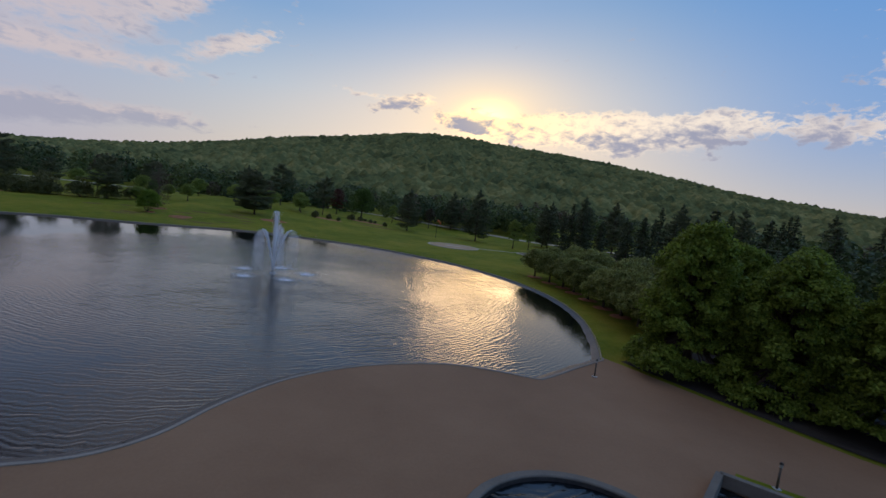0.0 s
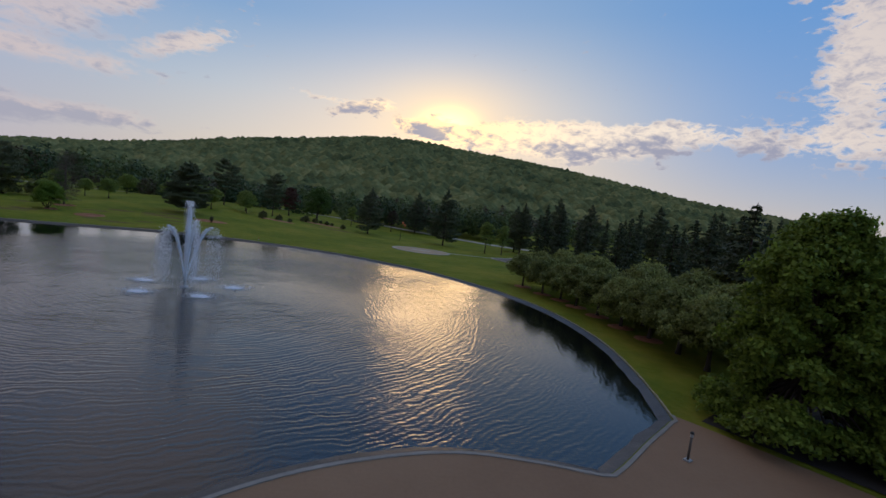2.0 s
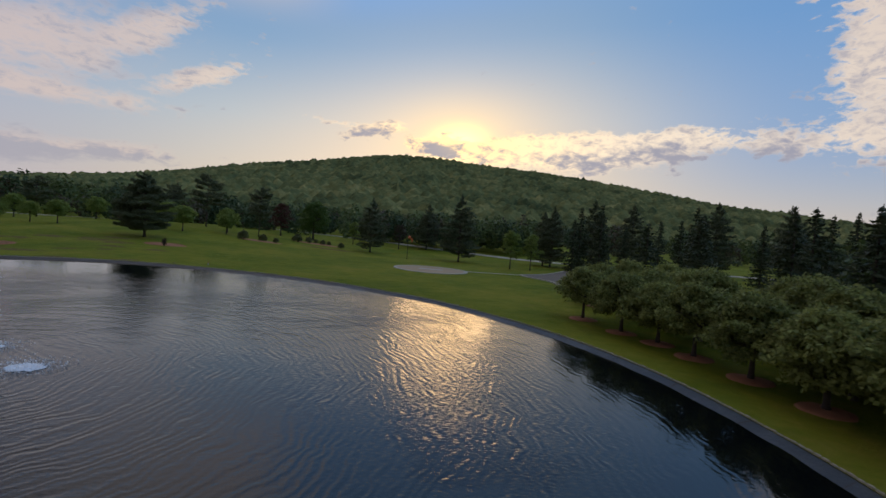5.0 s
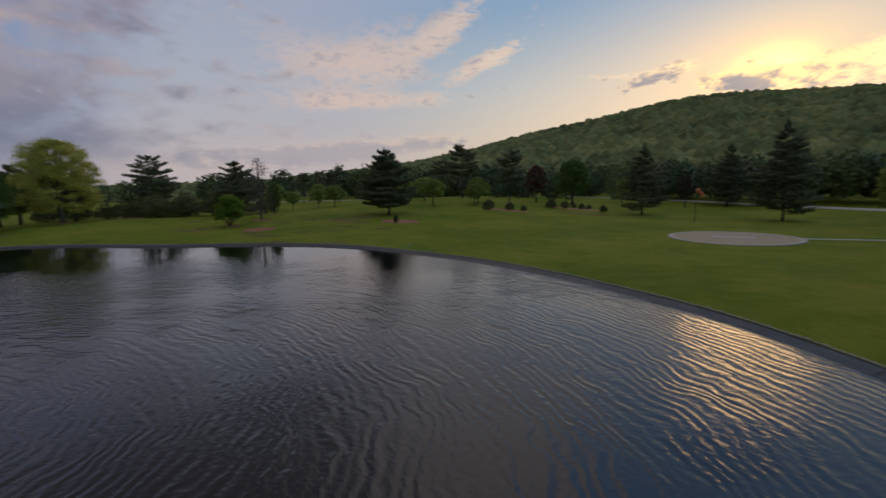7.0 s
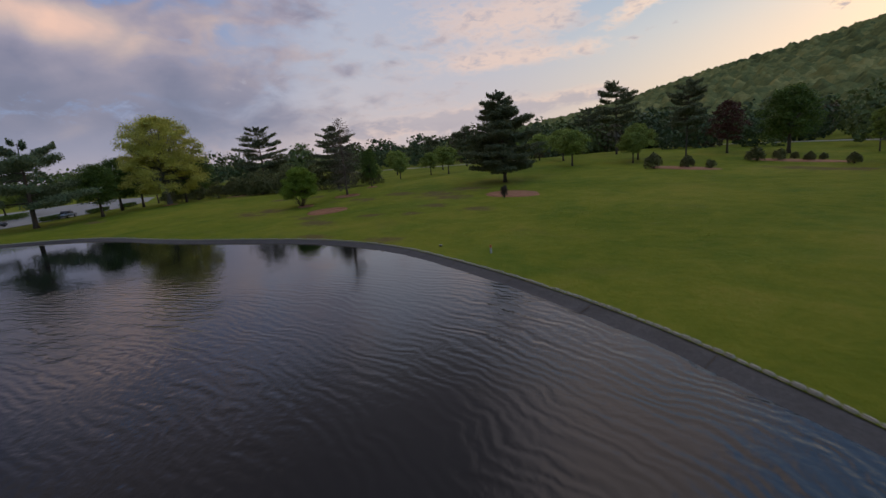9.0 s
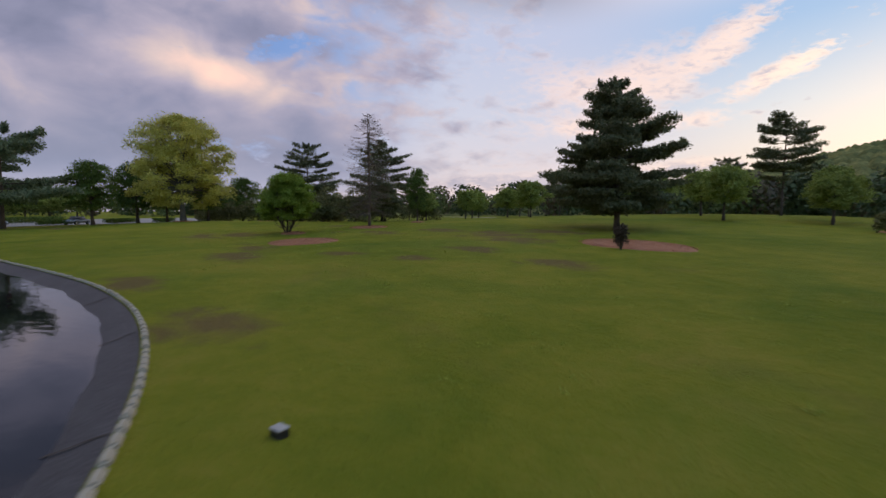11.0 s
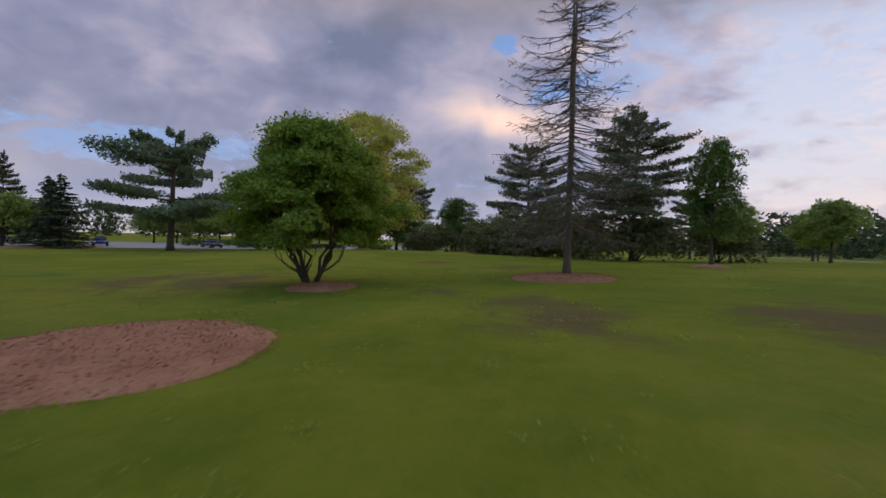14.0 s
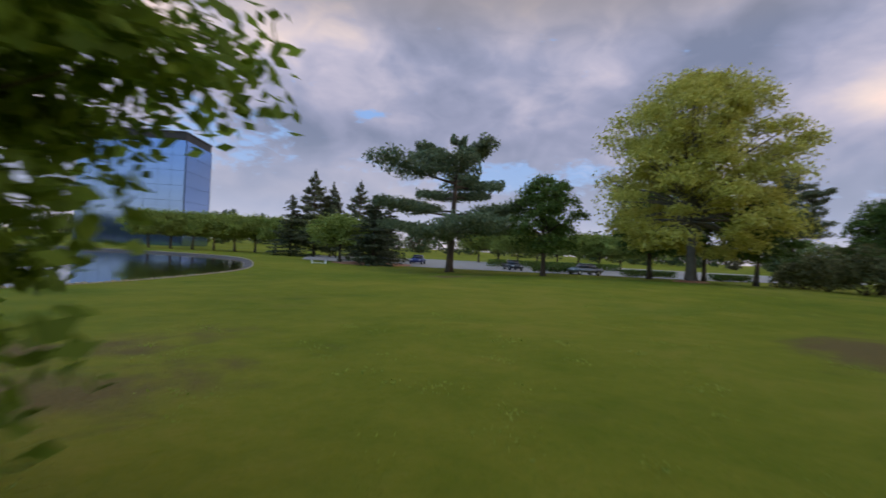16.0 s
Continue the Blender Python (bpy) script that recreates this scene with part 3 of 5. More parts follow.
# the plaza south of the pond, from its west end to the trees in the east
south = [p for p in rim if p.y < 38.6 and -26 < p.x < 15.5]
south.sort(key=lambda p: math.atan2(p.y - POND_MID.y, p.x - POND_MID.x))
plaza_edge = offset(south, 0.28, False)
PLAZA_REST = [(16.4, 37.2), (17.7, 35.4), (19.8, 32.4), (22.1, 29.0), (25.2, 24.8), (34, 16), (60, 4), (60, -60), (-70, -60), (-70, 4), (-40, 10.5)]
tagged(sheet("plaza", [(p.x, p.y) for p in plaza_edge] + PLAZA_REST, PLAZA, 0.02, False), "brown plain paving between the pond and the basin", "plaza", kind="structure")
# soil sheet over the lawn, near black: the linden crowns' shade is painted in
SOIL_SHADE = surface("soil_with_painted_shade", [(0.022, 0.016, 0.011), (0.040, 0.030, 0.020)], 0.8, 0.95, 0.6, 0.03)
tagged(sheet("soil", [(16.9, 37.9), (18.3, 35.7), (20.4, 32.7), (22.7, 29.3), (25.8, 25.1), (34.6, 16.3), (60, 4.5), (60, 24), (40, 36), (34, 46), (24, 43)], SOIL_SHADE, 0.03), "bare soil under the dense lindens with their shade painted in", "soil", kind="structure")
tagged(band("kerb", south, 0.08, 0.28, -0.05, 0.06, KERB), "low pale stone kerb between plaza and pond", "kerb", kind="structure")

# helicopter pad, its path, the drive and the far roads
PAD = (5.8, 126.2, 6.7, 8.2)


def oval(cx, cy, rx, ry, n=72, wobble=0.0, seed=0):
    return [(cx + rx * math.cos(w) * (1 + wobble * noise.noise((math.cos(w) * 2, math.sin(w) * 2, seed))), cy + ry * math.sin(w) * (1 + wobble * noise.noise((math.cos(w) * 2, math.sin(w) * 2, seed)))) for w in (2 * math.pi * k / n for k in range(n))]


tagged(sheet("pad", oval(*PAD), GRAVEL, 0.05), "round tan landing pad set in the lawn", "landing pad", kind="structure")
tagged(band("pad_kerb", [Vector(p) for p in oval(*PAD)], -0.28, 0.28, 0.0, 0.09, CONCRETE, True, True), "pale concrete ring round the landing pad", "kerb", kind="structure")
tagged(band("pad_mark", [Vector((3.6, 126.2)), Vector((5.8, 126.3)), Vector((8.0, 126.1))], -1.0, 1.0, 0.0, 0.075, CONCRETE, False, True), "white worn marking on the landing pad", "marking", kind="structure")
tagged(band("path", spline([(12.3, 127.4), (18.0, 128.6), (24.4, 129.4)], 2, False), -0.45, 0.45, 0.0, 0.06, CONCRETE, False, True), "narrow pale concrete path across the lawn", "path", kind="structure")
tagged(sheet("drive", [(23.9, 129.9), (28.4, 133.8), (34.3, 142.5), (41.0, 154.4), (52.2, 162.6), (65.3, 163.7), (74.2, 146.6), (47.7, 132.5), (37.3, 118.2), (31.3, 108.1), (27.0, 102.7), (25.0, 105.2), (26.1, 111.5), (26.4, 118.7), (24.1, 125.1)], ASPHALT, 0.05), "grey asphalt drive curving past the lawn", "drive", kind="structure")
tagged(band("drive_kerb", spline([(25.0, 105.2), (26.1, 111.5), (26.4, 118.7), (24.1, 125.1), (23.9, 129.9), (28.4, 133.8), (34.3, 142.5), (41.0, 154.4)], 2, False), -0.2, 0.2, 0.0, 0.16, CONCRETE, False, True), "pale concrete kerb along the drive", "kerb", kind="structure")
FAR_ROAD = spline([(-240, 215), (-160, 226), (-100, 232), (-50, 240), (-10, 236), (22, 214), (46, 190), (75, 172), (120, 160)], 6, False)
tagged(band("road", FAR_ROAD, -2.6, 2.6, -0.3, 0.10, CONCRETE, False, True), "pale road beyond the lawn", "road", kind="structure")
tagged(sheet("car_park", [(-107, 57), (-111.5, 72), (-119.5, 84), (-129.5, 93), (-142.8, 102), (-163.9, 112), (-196, 120), (-226.5, 109), (-187.8, 66), (-149.8, 42), (-120, 38)], PARK, 0.06), "pale asphalt car park beside the lawn", "car park", kind="structure")


# ---- hill ----
HILL = [(-62, 1.0), (-50, 2.0), (-39, 3.4), (-33, 3.95), (-26.6, 5.05), (-20, 5.95), (-13.7, 6.6), (-7.3, 6.95), (-4.6, 7.2), (-0.9, 7.4), (2.6, 7.3), (5.4, 6.95), (8, 6.5), (11.7, 5.85), (18, 4.85), (24, 3.45), (30, 2.4), (36, 1.6), (48, 0.6), (60, 0.4), (78, 0.3)]


def build_hill():
    azs = np.arange(-60, 76, 0.2)
    ridge = np.interp(azs, [a for a, _ in HILL], [e for _, e in HILL])
    k = np.ones(15) / 15
    ridge = np.convolve(np.pad(ridge, 7, mode="edge"), k, mode="valid")
    rs = np.concatenate([np.linspace(330, 900, 105), np.linspace(906, 1330, 75), np.linspace(1340, 1800, 6)])
    verts, faces = [], []
    for r in rs:
        for a, e in zip(azs, ridge):
            x, y = -math.sin(radians(a)) * r, math.cos(radians(a)) * r
            rise = min(1.0, max(0.0, (r - 330) / (1300 - 330)))
            h = (math.tan(radians(e - 0.12)) * 1300 + 11.7) * (0.25 * rise + 0.75 * rise * rise * (3 - 2 * rise))
            if r > 1335:
                h *= 1 - 0.35 * (r - 1335) / 465
            h *= 1 + 0.10 * noise.noise((x * 0.004, y * 0.004, 3)) * (1 - rise)
            near = noise.voronoi((x / 15.0, y / 15.0, 0.0))[0][0]
            crown = 16.0 * (0.55 - near) + 4.5 * noise.noise((x * 0.03, y * 0.03, 5.0)) + 2.0 * noise.noise((x * 0.2, y * 0.2, 2.0))
            verts.append((x, y, h + min(1.0, (r - 320) / 150) * crown - 2))
    n = len(azs)
    for i in range(len(rs) - 1):
        for j in range(n - 1):
            faces.append((i * n + j, i * n + j + 1, (i + 1) * n + j + 1, (i + 1) * n + j))
    m = bpy.data.materials.new("wooded_hill")
    m.use_nodes = True
    N = Nodes(m.node_tree)
    co = N.add("ShaderNodeTexCoord").outputs["Object"]
    vor = N.add("ShaderNodeTexVoronoi")
    N.put(vor.inputs["Vector"], co)
    vor.inputs["Scale"].default_value = 1 / 15.0
    patch = N.noise(co, 0.010, 4.0, 0.6)
    each = N.add("ShaderNodeSeparateColor")
    N.put(each.inputs[0], vor.outputs["Color"])
    grain = N.noise(co, 0.16, 6.0, 0.72)
    v = N.math("ADD", N.math("MULTIPLY", patch, 0.45), N.math("ADD", N.math("MULTIPLY", each.outputs[0], 0.15), N.math("MULTIPLY", grain, 0.36)))
    col = N.ramp(v, (0.34, (0.060, 0.078, 0.034)), (0.52, (0.185, 0.190, 0.072)), (0.68, (0.38, 0.320, 0.120)))
    bs = N.add("ShaderNodeBsdfPrincipled")
    N.put(bs.inputs["Base Color"], col)
    bs.inputs["Roughness"].default_value, bs.inputs["Specular IOR Level"].default_value = 1.0, 0.0
    bn = N.add("ShaderNodeBump")
    bn.inputs["Strength"].default_value, bn.inputs["Distance"].default_value = 0.40, 8.0
    N.put(bn.inputs["Height"], N.math("SUBTRACT", N.math("MULTIPLY", grain, 0.7), N.math("MULTIPLY", vor.outputs["Distance"], 1.4)))
    N.put(bs.inputs["Normal"], bn.outputs[0])
    N.put(N.add("ShaderNodeOutputMaterial").inputs[0], bs.outputs[0])
    ob = link_mesh("hill", verts, faces, m, smooth=True)
    tagged(ob, "long wooded green hill against the sunset", "hill", kind="structure")


build_hill()
# ---- trees ----
rng = np.random.default_rng(7)


def leaves(points, outward, size, flat=0.5, slim=0.55):
    """Four-cornered leaves at the points, leaning outward and turned at random."""
    n = len(points)
    nrm = outward * (1 - flat) + rng.normal(size=(n, 3)) * 0.6 + np.array([0, 0, flat])
    nrm /= np.linalg.norm(nrm, axis=1)[:, None] + 1e-9
    ax = np.cross(nrm, rng.normal(size=(n, 3)))
    ax /= np.linalg.norm(ax, axis=1)[:, None] + 1e-9
    bx = np.cross(nrm, ax)
    s = (size * rng.uniform(0.6, 1.3, n))[:, None]
    c = points
    return np.stack([c - ax * s, c + bx * s * slim - nrm * s * 0.15, c + ax * s, c - bx * s * slim - nrm * s * 0.15], 1)


def tree_base(name, label, category="tree", group=""):
    ob = new(name)
    ob.empty_display_size = 0.3
    return tagged(ob, label, category, group)


def broadleaf(name, label, height, width, material, count=5000, size=0.22, bole=0.22, stems=1, lobes=34, trunk_r=0.2, bark=None, group="", seed=1, droop=0.0, airy=0.0, profile=None, puff_size=0.33, skirt=0):
    """A broad-leaved tree: trunk and limbs that end in lobes of leaves, with gaps between them."""
    global rng
    rng = np.random.default_rng(seed)
    bark = bark or BARK
    tree = tree_base(name, label, "tree", group)
    verts, faces = [], []
    fork = height * bole
    crown_mid = fork + (height - fork) * 0.46
    rz, rx = (height - fork) * 0.54, width / 2
    centres = []
    profile = profile or [(0, 0.50), (0.13, 0.84), (0.38, 1.0), (0.62, 0.92), (0.84, 0.64), (1, 0.25)]
    for i in range(lobes):
        f = ((i + rng.uniform(0.2, 0.8)) / lobes) ** 0.9
        env = np.interp(f, [p for p, _ in profile], [q for _, q in profile])
        w = i * 2.39996 + rng.uniform(-0.4, 0.4)
        edge = 0.92 + 0.42 * noise.noise((math.cos(w) * 1.4 + seed, math.sin(w) * 1.4, f * 3.0))
        rr = math.sqrt(rng.uniform(0.30, 1.0)) * env * edge
        centres.append(np.array([math.cos(w) * rr * rx * 0.80, math.sin(w) * rr * rx * 0.80, fork + (height - fork) * (0.05 + 0.88 * f) - droop * rr * rr]))
    for i in range(max(3, lobes // 5)):
        centres.append(np.array([rng.normal() * rx * 0.22, rng.normal() * rx * 0.22, crown_mid + rng.uniform(-0.3, 0.5) * rz]))
    for i in range(skirt):
        w, rr = i * 2.39996 + 0.5, rng.uniform(0.55, 0.98)
        centres.append(np.array([math.cos(w) * rr * rx * 0.85, math.sin(w) * rr * rx * 0.85, rng.uniform(0.35, 1.5)]))
    roots = []
    for s in range(stems):
        w = 2 * math.pi * s / stems + rng.uniform(-0.4, 0.4)
        lean = 0.0 if stems == 1 else width * 0.062
        top = Vector((math.cos(w) * lean * 2.4 + rng.normal() * 0.1, math.sin(w) * lean * 2.4 + rng.normal() * 0.1, fork + (crown_mid - fork) * 0.9))
        r = trunk_r if stems == 1 else trunk_r * 0.62
        b = Vector((math.cos(w) * lean * 0.35, math.sin(w) * lean * 0.35, -0.06))
        m = b.lerp(top, 0.5) + Vector((math.cos(w), math.sin(w), 0)) * lean * 0.5
        if stems > 1:
            b = b * 0.7
            kink = Vector((rng.normal() * 0.10, rng.normal() * 0.10, 0))
            low = b.lerp(m, 0.35) + kink * 0.5
            tube(verts, faces, [b, low, b.lerp(m, 0.72) - kink, m + kink, top], [r * 1.7, r * 1.15, r, r * 0.85, r * 0.45], 7)
            side = Vector((math.cos(w + 0.7), math.sin(w + 0.7), 0))
            tip = low + side * (0.55 + 0.3 * rng.uniform()) + Vector((0, 0, 0.35 + 0.4 * rng.uniform()))
            tube(verts, faces, [low, low.lerp(tip, 0.5) + Vector((0, 0, -0.06)), tip, tip + Vector((side.x * 0.1, side.y * 0.1, 0.35))], [r * 0.6, r * 0.45, r * 0.35, r * 0.15], 5, False)
        else:
            tube(verts, faces, [b, b.lerp(m, 0.3) + Vector((0, 0, 0.1)), m, top], [r * 1.5, r * 1.05, r * 0.85, r * 0.45], 8)
        roots.append((b, m, top))
    for i, c in enumerate(centres):
        b, m, top = min(roots, key=lambda q: (q[1].x - c[0]) ** 2 + (q[1].y - c[1]) ** 2)
        f = min(0.95, max(0.15, (c[2] - fork * 0.9) / max(0.1, height - fork)))
        start = m.lerp(top, f) if stems > 1 else b.lerp(top, 0.55 + 0.45 * f)
        end = Vector(c)
        mid = start.lerp(end, 0.5) + Vector((0, 0, -0.08 * (end - start).length if stems > 1 else 0.06 * (end - start).length))
        r = trunk_r * 0.32
        tube(verts, faces, [start, mid, end], [r, r * 0.6, r * 0.2], 5, False)
    link_mesh("trunk", verts, faces, bark, tree, smooth=True)
    per = count // len(centres)
    quads = []
    for c in centres:
        lr = np.array([rx * puff_size, rx * puff_size, rx * puff_size * 0.72]) * rng.uniform(0.6, 1.2)
        d = rng.normal(size=(per, 3))
        d /= np.linalg.norm(d, axis=1)[:, None]
        d[:, 2] = np.where(d[:, 2] < -0.35, -d[:, 2] * 0.6, d[:, 2])
        rad = rng.uniform(0.55 - airy * 0.3, 1.05, per)[:, None]
        wob = 1 + 0.22 * np.sin(d[:, :1] * 5 + c[0]) * np.cos(d[:, 1:2] * 6 + c[1])
        quads.append(leaves(c + d * rad * wob * lr, d, size))
    quad_mesh("crown", np.concatenate(quads), material, tree)
    return tree


def pine(name, label, height, width, count=3600, first=0.22, group="", seed=1, material=None, gaps=0.25, taper=0.75, flat_top=0.5, size=0.30, trunk_r=0.24, profile=None):
    """A white pine: a straight trunk with level limbs in tiers, each limb carrying flat plates of needles."""
    global rng
    rng = np.random.default_rng(seed)
    tree = tree_base(name, label, "pine tree", group)
    verts, faces, quads = [], [], []
    lean = rng.normal(size=2) * 0.02 * height
    tube(verts, faces, [(0, 0, -0.06), (0, 0, height * 0.05), (lean[0] * 0.4, lean[1] * 0.4, height * 0.5), (lean[0], lean[1], height * 0.97)], [trunk_r * 1.4, trunk_r, trunk_r * 0.65, 0.03], 8)
    tiers = max(7, int(height * (1 - first) / 1.05))
    limbs = []
    for i in range(tiers):
        f = i / (tiers - 1)
        z = height * (first + (0.97 - first) * f)
        reach = width / 2 * ((1 - f) ** taper * (1 - flat_top) + flat_top * math.sqrt(max(0.0, 1 - f ** 2.6)))
        reach *= 0.72 + 0.28 * min(1, f * 5) if i < 3 else 1
        if profile:
            reach = width / 2 * np.interp(f, [p for p, _ in profile], [q for _, q in profile])
        for k in range(rng.integers(6, 10)):
            if rng.uniform() < gaps:
                continue
            w = rng.uniform(0, 2 * math.pi)
            limbs.append((z + rng.normal() * 0.42, w, max(0.35, reach * rng.uniform(0.6, 1.12)), f))
    total_reach = sum(max(0.6, l[2]) for l in limbs)
    for z, w, reach, f in limbs:
        base = Vector((lean[0] * z / height, lean[1] * z / height, z))
        d = Vector((math.cos(w), math.sin(w), 0))
        rise = reach * (0.08 + 0.24 * f * f)
        end = base + d * reach + Vector((0, 0, rise))
        mid = base + d * reach * 0.55 + Vector((0, 0, rise * 0.3))
        tube(verts, faces, [base, mid, end], [0.05 + 0.012 * reach, 0.035, 0.012], 4, False)
        n = max(14, int(count * max(0.6, reach) / total_reach))
        t = rng.uniform(0.28, 1.04, n) ** 0.8
        side = np.clip(rng.normal(size=n), -1.7, 1.7) * 0.24 * reach * (1.1 - 0.45 * t)
        up = np.clip(np.abs(rng.normal(size=n)) * 0.20 + rng.normal(size=n) * 0.12, -0.2, 0.5)
        pts = np.array(base)[None] + np.outer(t, np.array(d) * reach) + np.outer(side, np.array([-d.y, d.x, 0])) + np.outer(up + rise * t * t, np.array([0, 0, 1.0]))
        out = np.tile(np.array(d), (n, 1))
        quads.append(leaves(pts, out, size, 0.55, 0.42))
    link_mesh("trunk", verts, faces, BARK, tree, smooth=True)
    quad_mesh("crown", np.concatenate(quads), material or NEEDLE, tree)
    return tree


def spruce(name, label, height, width, count=3000, group="", seed=1, material=None, first=0.06, size=0.28):
    """A narrow dark spruce: drooping boughs, shorter towards the tip."""
    global rng
    rng = np.random.default_rng(seed)
    tree = tree_base(name, label, "spruce tree", group)
    verts, faces, quads = [], [], []
    tube(verts, faces, [(0, 0, -0.06), (0, 0, height * 0.4), (0, 0, height)], [0.22, 0.14, 0.02], 7)
    tiers = int(height / 0.62)
    limbs = []
    for i in range(tiers):
        f = i / tiers
        for k in range(6):
            limbs.append((height * (first + (1 - first) * f) + rng.normal() * 0.3 * (1 - f), rng.uniform(0, 2 * math.pi), width / 2 * (1 - f) ** 0.8 * rng.uniform(0.4, 1.25) + 0.18, f))
    tot = sum(l[2] for l in limbs)
    for z, w, reach, f in limbs:
        d = np.array([math.cos(w), math.sin(w), 0])
        n = max(4, int(count * reach / tot))
        t = rng.uniform(0.15, 1.05, n)
        pts = np.array([0, 0, z]) + np.outer(t * reach, d) + np.outer(rng.normal(size=n) * 0.16 * reach, np.array([-d[1], d[0], 0])) + np.outer(-0.28 * reach * t + 0.12 * reach * t ** 3 + rng.normal(size=n) * 0.08, np.array([0, 0, 1]))
        quads.append(leaves(pts, np.tile(d, (n, 1)), size, 0.4, 0.45))
    link_mesh("trunk", verts, faces, BARK, tree, smooth=True)
    quad_mesh("crown", np.concatenate(quads), material or SPRUCE_NEEDLE, tree)
    return tree


def dying_spruce(name, label, height, width):
    """A spruce that has lost its needles above: bare drooping boughs with twigs, grey needles low down."""
    global rng
    rng = np.random.default_rng(41)
    tree = tree_base(name, label, "spruce tree")
    verts, faces, bv, bf, quads = [], [], [], [], []
    tube(verts, faces, [(0, 0, -0.06), (0, 0, 0.6), (0.05, 0, height * 0.45), (0.12, 0.03, height * 0.97)], [0.27, 0.19, 0.14, 0.03], 10)
    tube(verts, faces, [(0.05, 0, height * 0.5), (-0.32, 0.1, height * 0.62), (-0.40, 0.12, height * 0.985)], [0.13, 0.12, 0.02], 8)
    for i in range(230):
        f = (i + rng.uniform()) / 230
        z = height * (0.14 + 0.84 * f)
        w = rng.uniform(0, 2 * math.pi)
        reach = width / 2 * np.interp(f, [0, 0.12, 0.45, 0.75, 0.92, 1], [0.80, 0.95, 0.88, 0.66, 0.42, 0.14]) * rng.uniform(0.65, 1.12)
        x0 = 0.12 * f if i % 3 else -0.36 * max(0.0, f - 0.45) * 1.8
        d = Vector((math.cos(w), math.sin(w), 0))
        base = Vector((x0, 0.03, z))
        sag = 0.10 + 0.30 * (1 - f)
        bend = rng.uniform(0.12, 0.34)

        def along(t):
            return base + d * reach * t + Vector((0, 0, -sag * reach * t + bend * reach * t ** 3))

        tube(bv, bf, [along(t) for t in (0, 0.35, 0.7, 1.0)], [0.028 + 0.010 * (1 - f), 0.020, 0.013, 0.006], 4, False)
        for k in range(19):
            t = rng.uniform(0.3, 1.0) ** 0.8
            q = along(t)
            side = Vector((-d.y, d.x, 0)) * (1 if k % 2 else -1)
            ln = (0.22 + 0.30 * (1 - t)) * min(1.4, reach * 0.55) * rng.uniform(0.5, 1.4)
            e = q + (d * 0.55 + side * 0.8).normalized() * ln + Vector((0, 0, -0.16 * ln + rng.normal() * 0.07))
            tube(bv, bf, [q, e], [0.011, 0.005], 3, False)
        if f < 0.52:
            n = int(32 * (1 - f / 0.52) + 5)
            t = rng.uniform(0.30, 1.03, n)
            p = np.array(base)[None] + np.outer(t * reach, np.array(d)) + np.outer(rng.normal(size=n) * 0.17 * reach, np.array([-d.y, d.x, 0])) + np.outer(-sag * reach * t + bend * reach * t ** 3 - np.abs(rng.normal(size=n)) * 0.15, np.array([0, 0, 1]))
            quads.append(leaves(p, np.tile(np.array(d), (n, 1)), 0.085, 0.2, 0.3))
    link_mesh("trunk", verts, faces, DEADWOOD, tree, smooth=True)
    tagged(link_mesh("bare_wood", bv, bf, DEADWOOD, tree, "bare drooping grey branches"), kind="stuff")
    quad_mesh("needles", np.concatenate(quads), GREY_NEEDLE, tree)["label"] = "sparse grey-brown needles"
    return tree


def shrub(name, label, width, height, material, count=1200, size=0.16, group="", seed=1):
    """A rounded bush of several lobes of leaves on short stems."""
    global rng
    rng = np.random.default_rng(seed)
    ob = tree_base(name, label, "shrub", group)
    verts, faces, quads = [], [], []
    n = 13
    for i in range(n):
        w = i * 2.4 + rng.normal() * 0.3
        r = width * 0.36 * math.sqrt(i / n)
        c = np.array([math.cos(w) * r, math.sin(w) * r, height * (0.58 - 0.26 * i / n + rng.normal() * 0.07)])
        tube(verts, faces, [(0, 0, -0.05), Vector(c) * 0.6, Vector(c)], [0.04, 0.025, 0.01], 4, False)
        d = rng.normal(size=(count // n, 3))
        d /= np.linalg.norm(d, axis=1)[:, None]
        d[:, 2] = np.where(d[:, 2] < -0.6, -d[:, 2], d[:, 2])
        quads.append(leaves(c + d * rng.uniform(0.6, 1.05, len(d))[:, None] * np.array([width * 0.20, width * 0.20, height * 0.33]) * rng.uniform(0.7, 1.25), d, size))
    link_mesh("stem", verts, faces, BARK, ob)
    q = np.concatenate(quads)
    q[:, :, 2] = np.maximum(q[:, :, 2], 0.02)
    quad_mesh("leaves", q, material, ob)
    return ob


def at(x, y, turn=0.0, scale=1.0, tall=None):
    return Matrix.Translation((x, y, ground_z(x, y))) @ pose(0, 0, 0, 0, 0, turn) @ Matrix.Diagonal((scale, scale, tall or scale, 1))


def put(ob, x, y, turn=0.0, scale=1.0, tall=None, label=""):
    ob.matrix_basis = at(x, y, turn, scale, tall)
    if label:
        ob["label"] = label
    return ob


def again(ob, x, y, turn=0.0, scale=1.0, tall=None, label=""):
    """A copy of a tree elsewhere, turned and scaled."""
    keep = ob.matrix_basis.copy()
    ob.matrix_basis = Matrix.Identity(4)
    c = copy_thing(ob, at(x, y, turn, scale, tall))
    ob.matrix_basis = keep
    c.matrix_basis = at(x, y, turn, scale, tall)
    if label:
        c["label"] = label
    return c


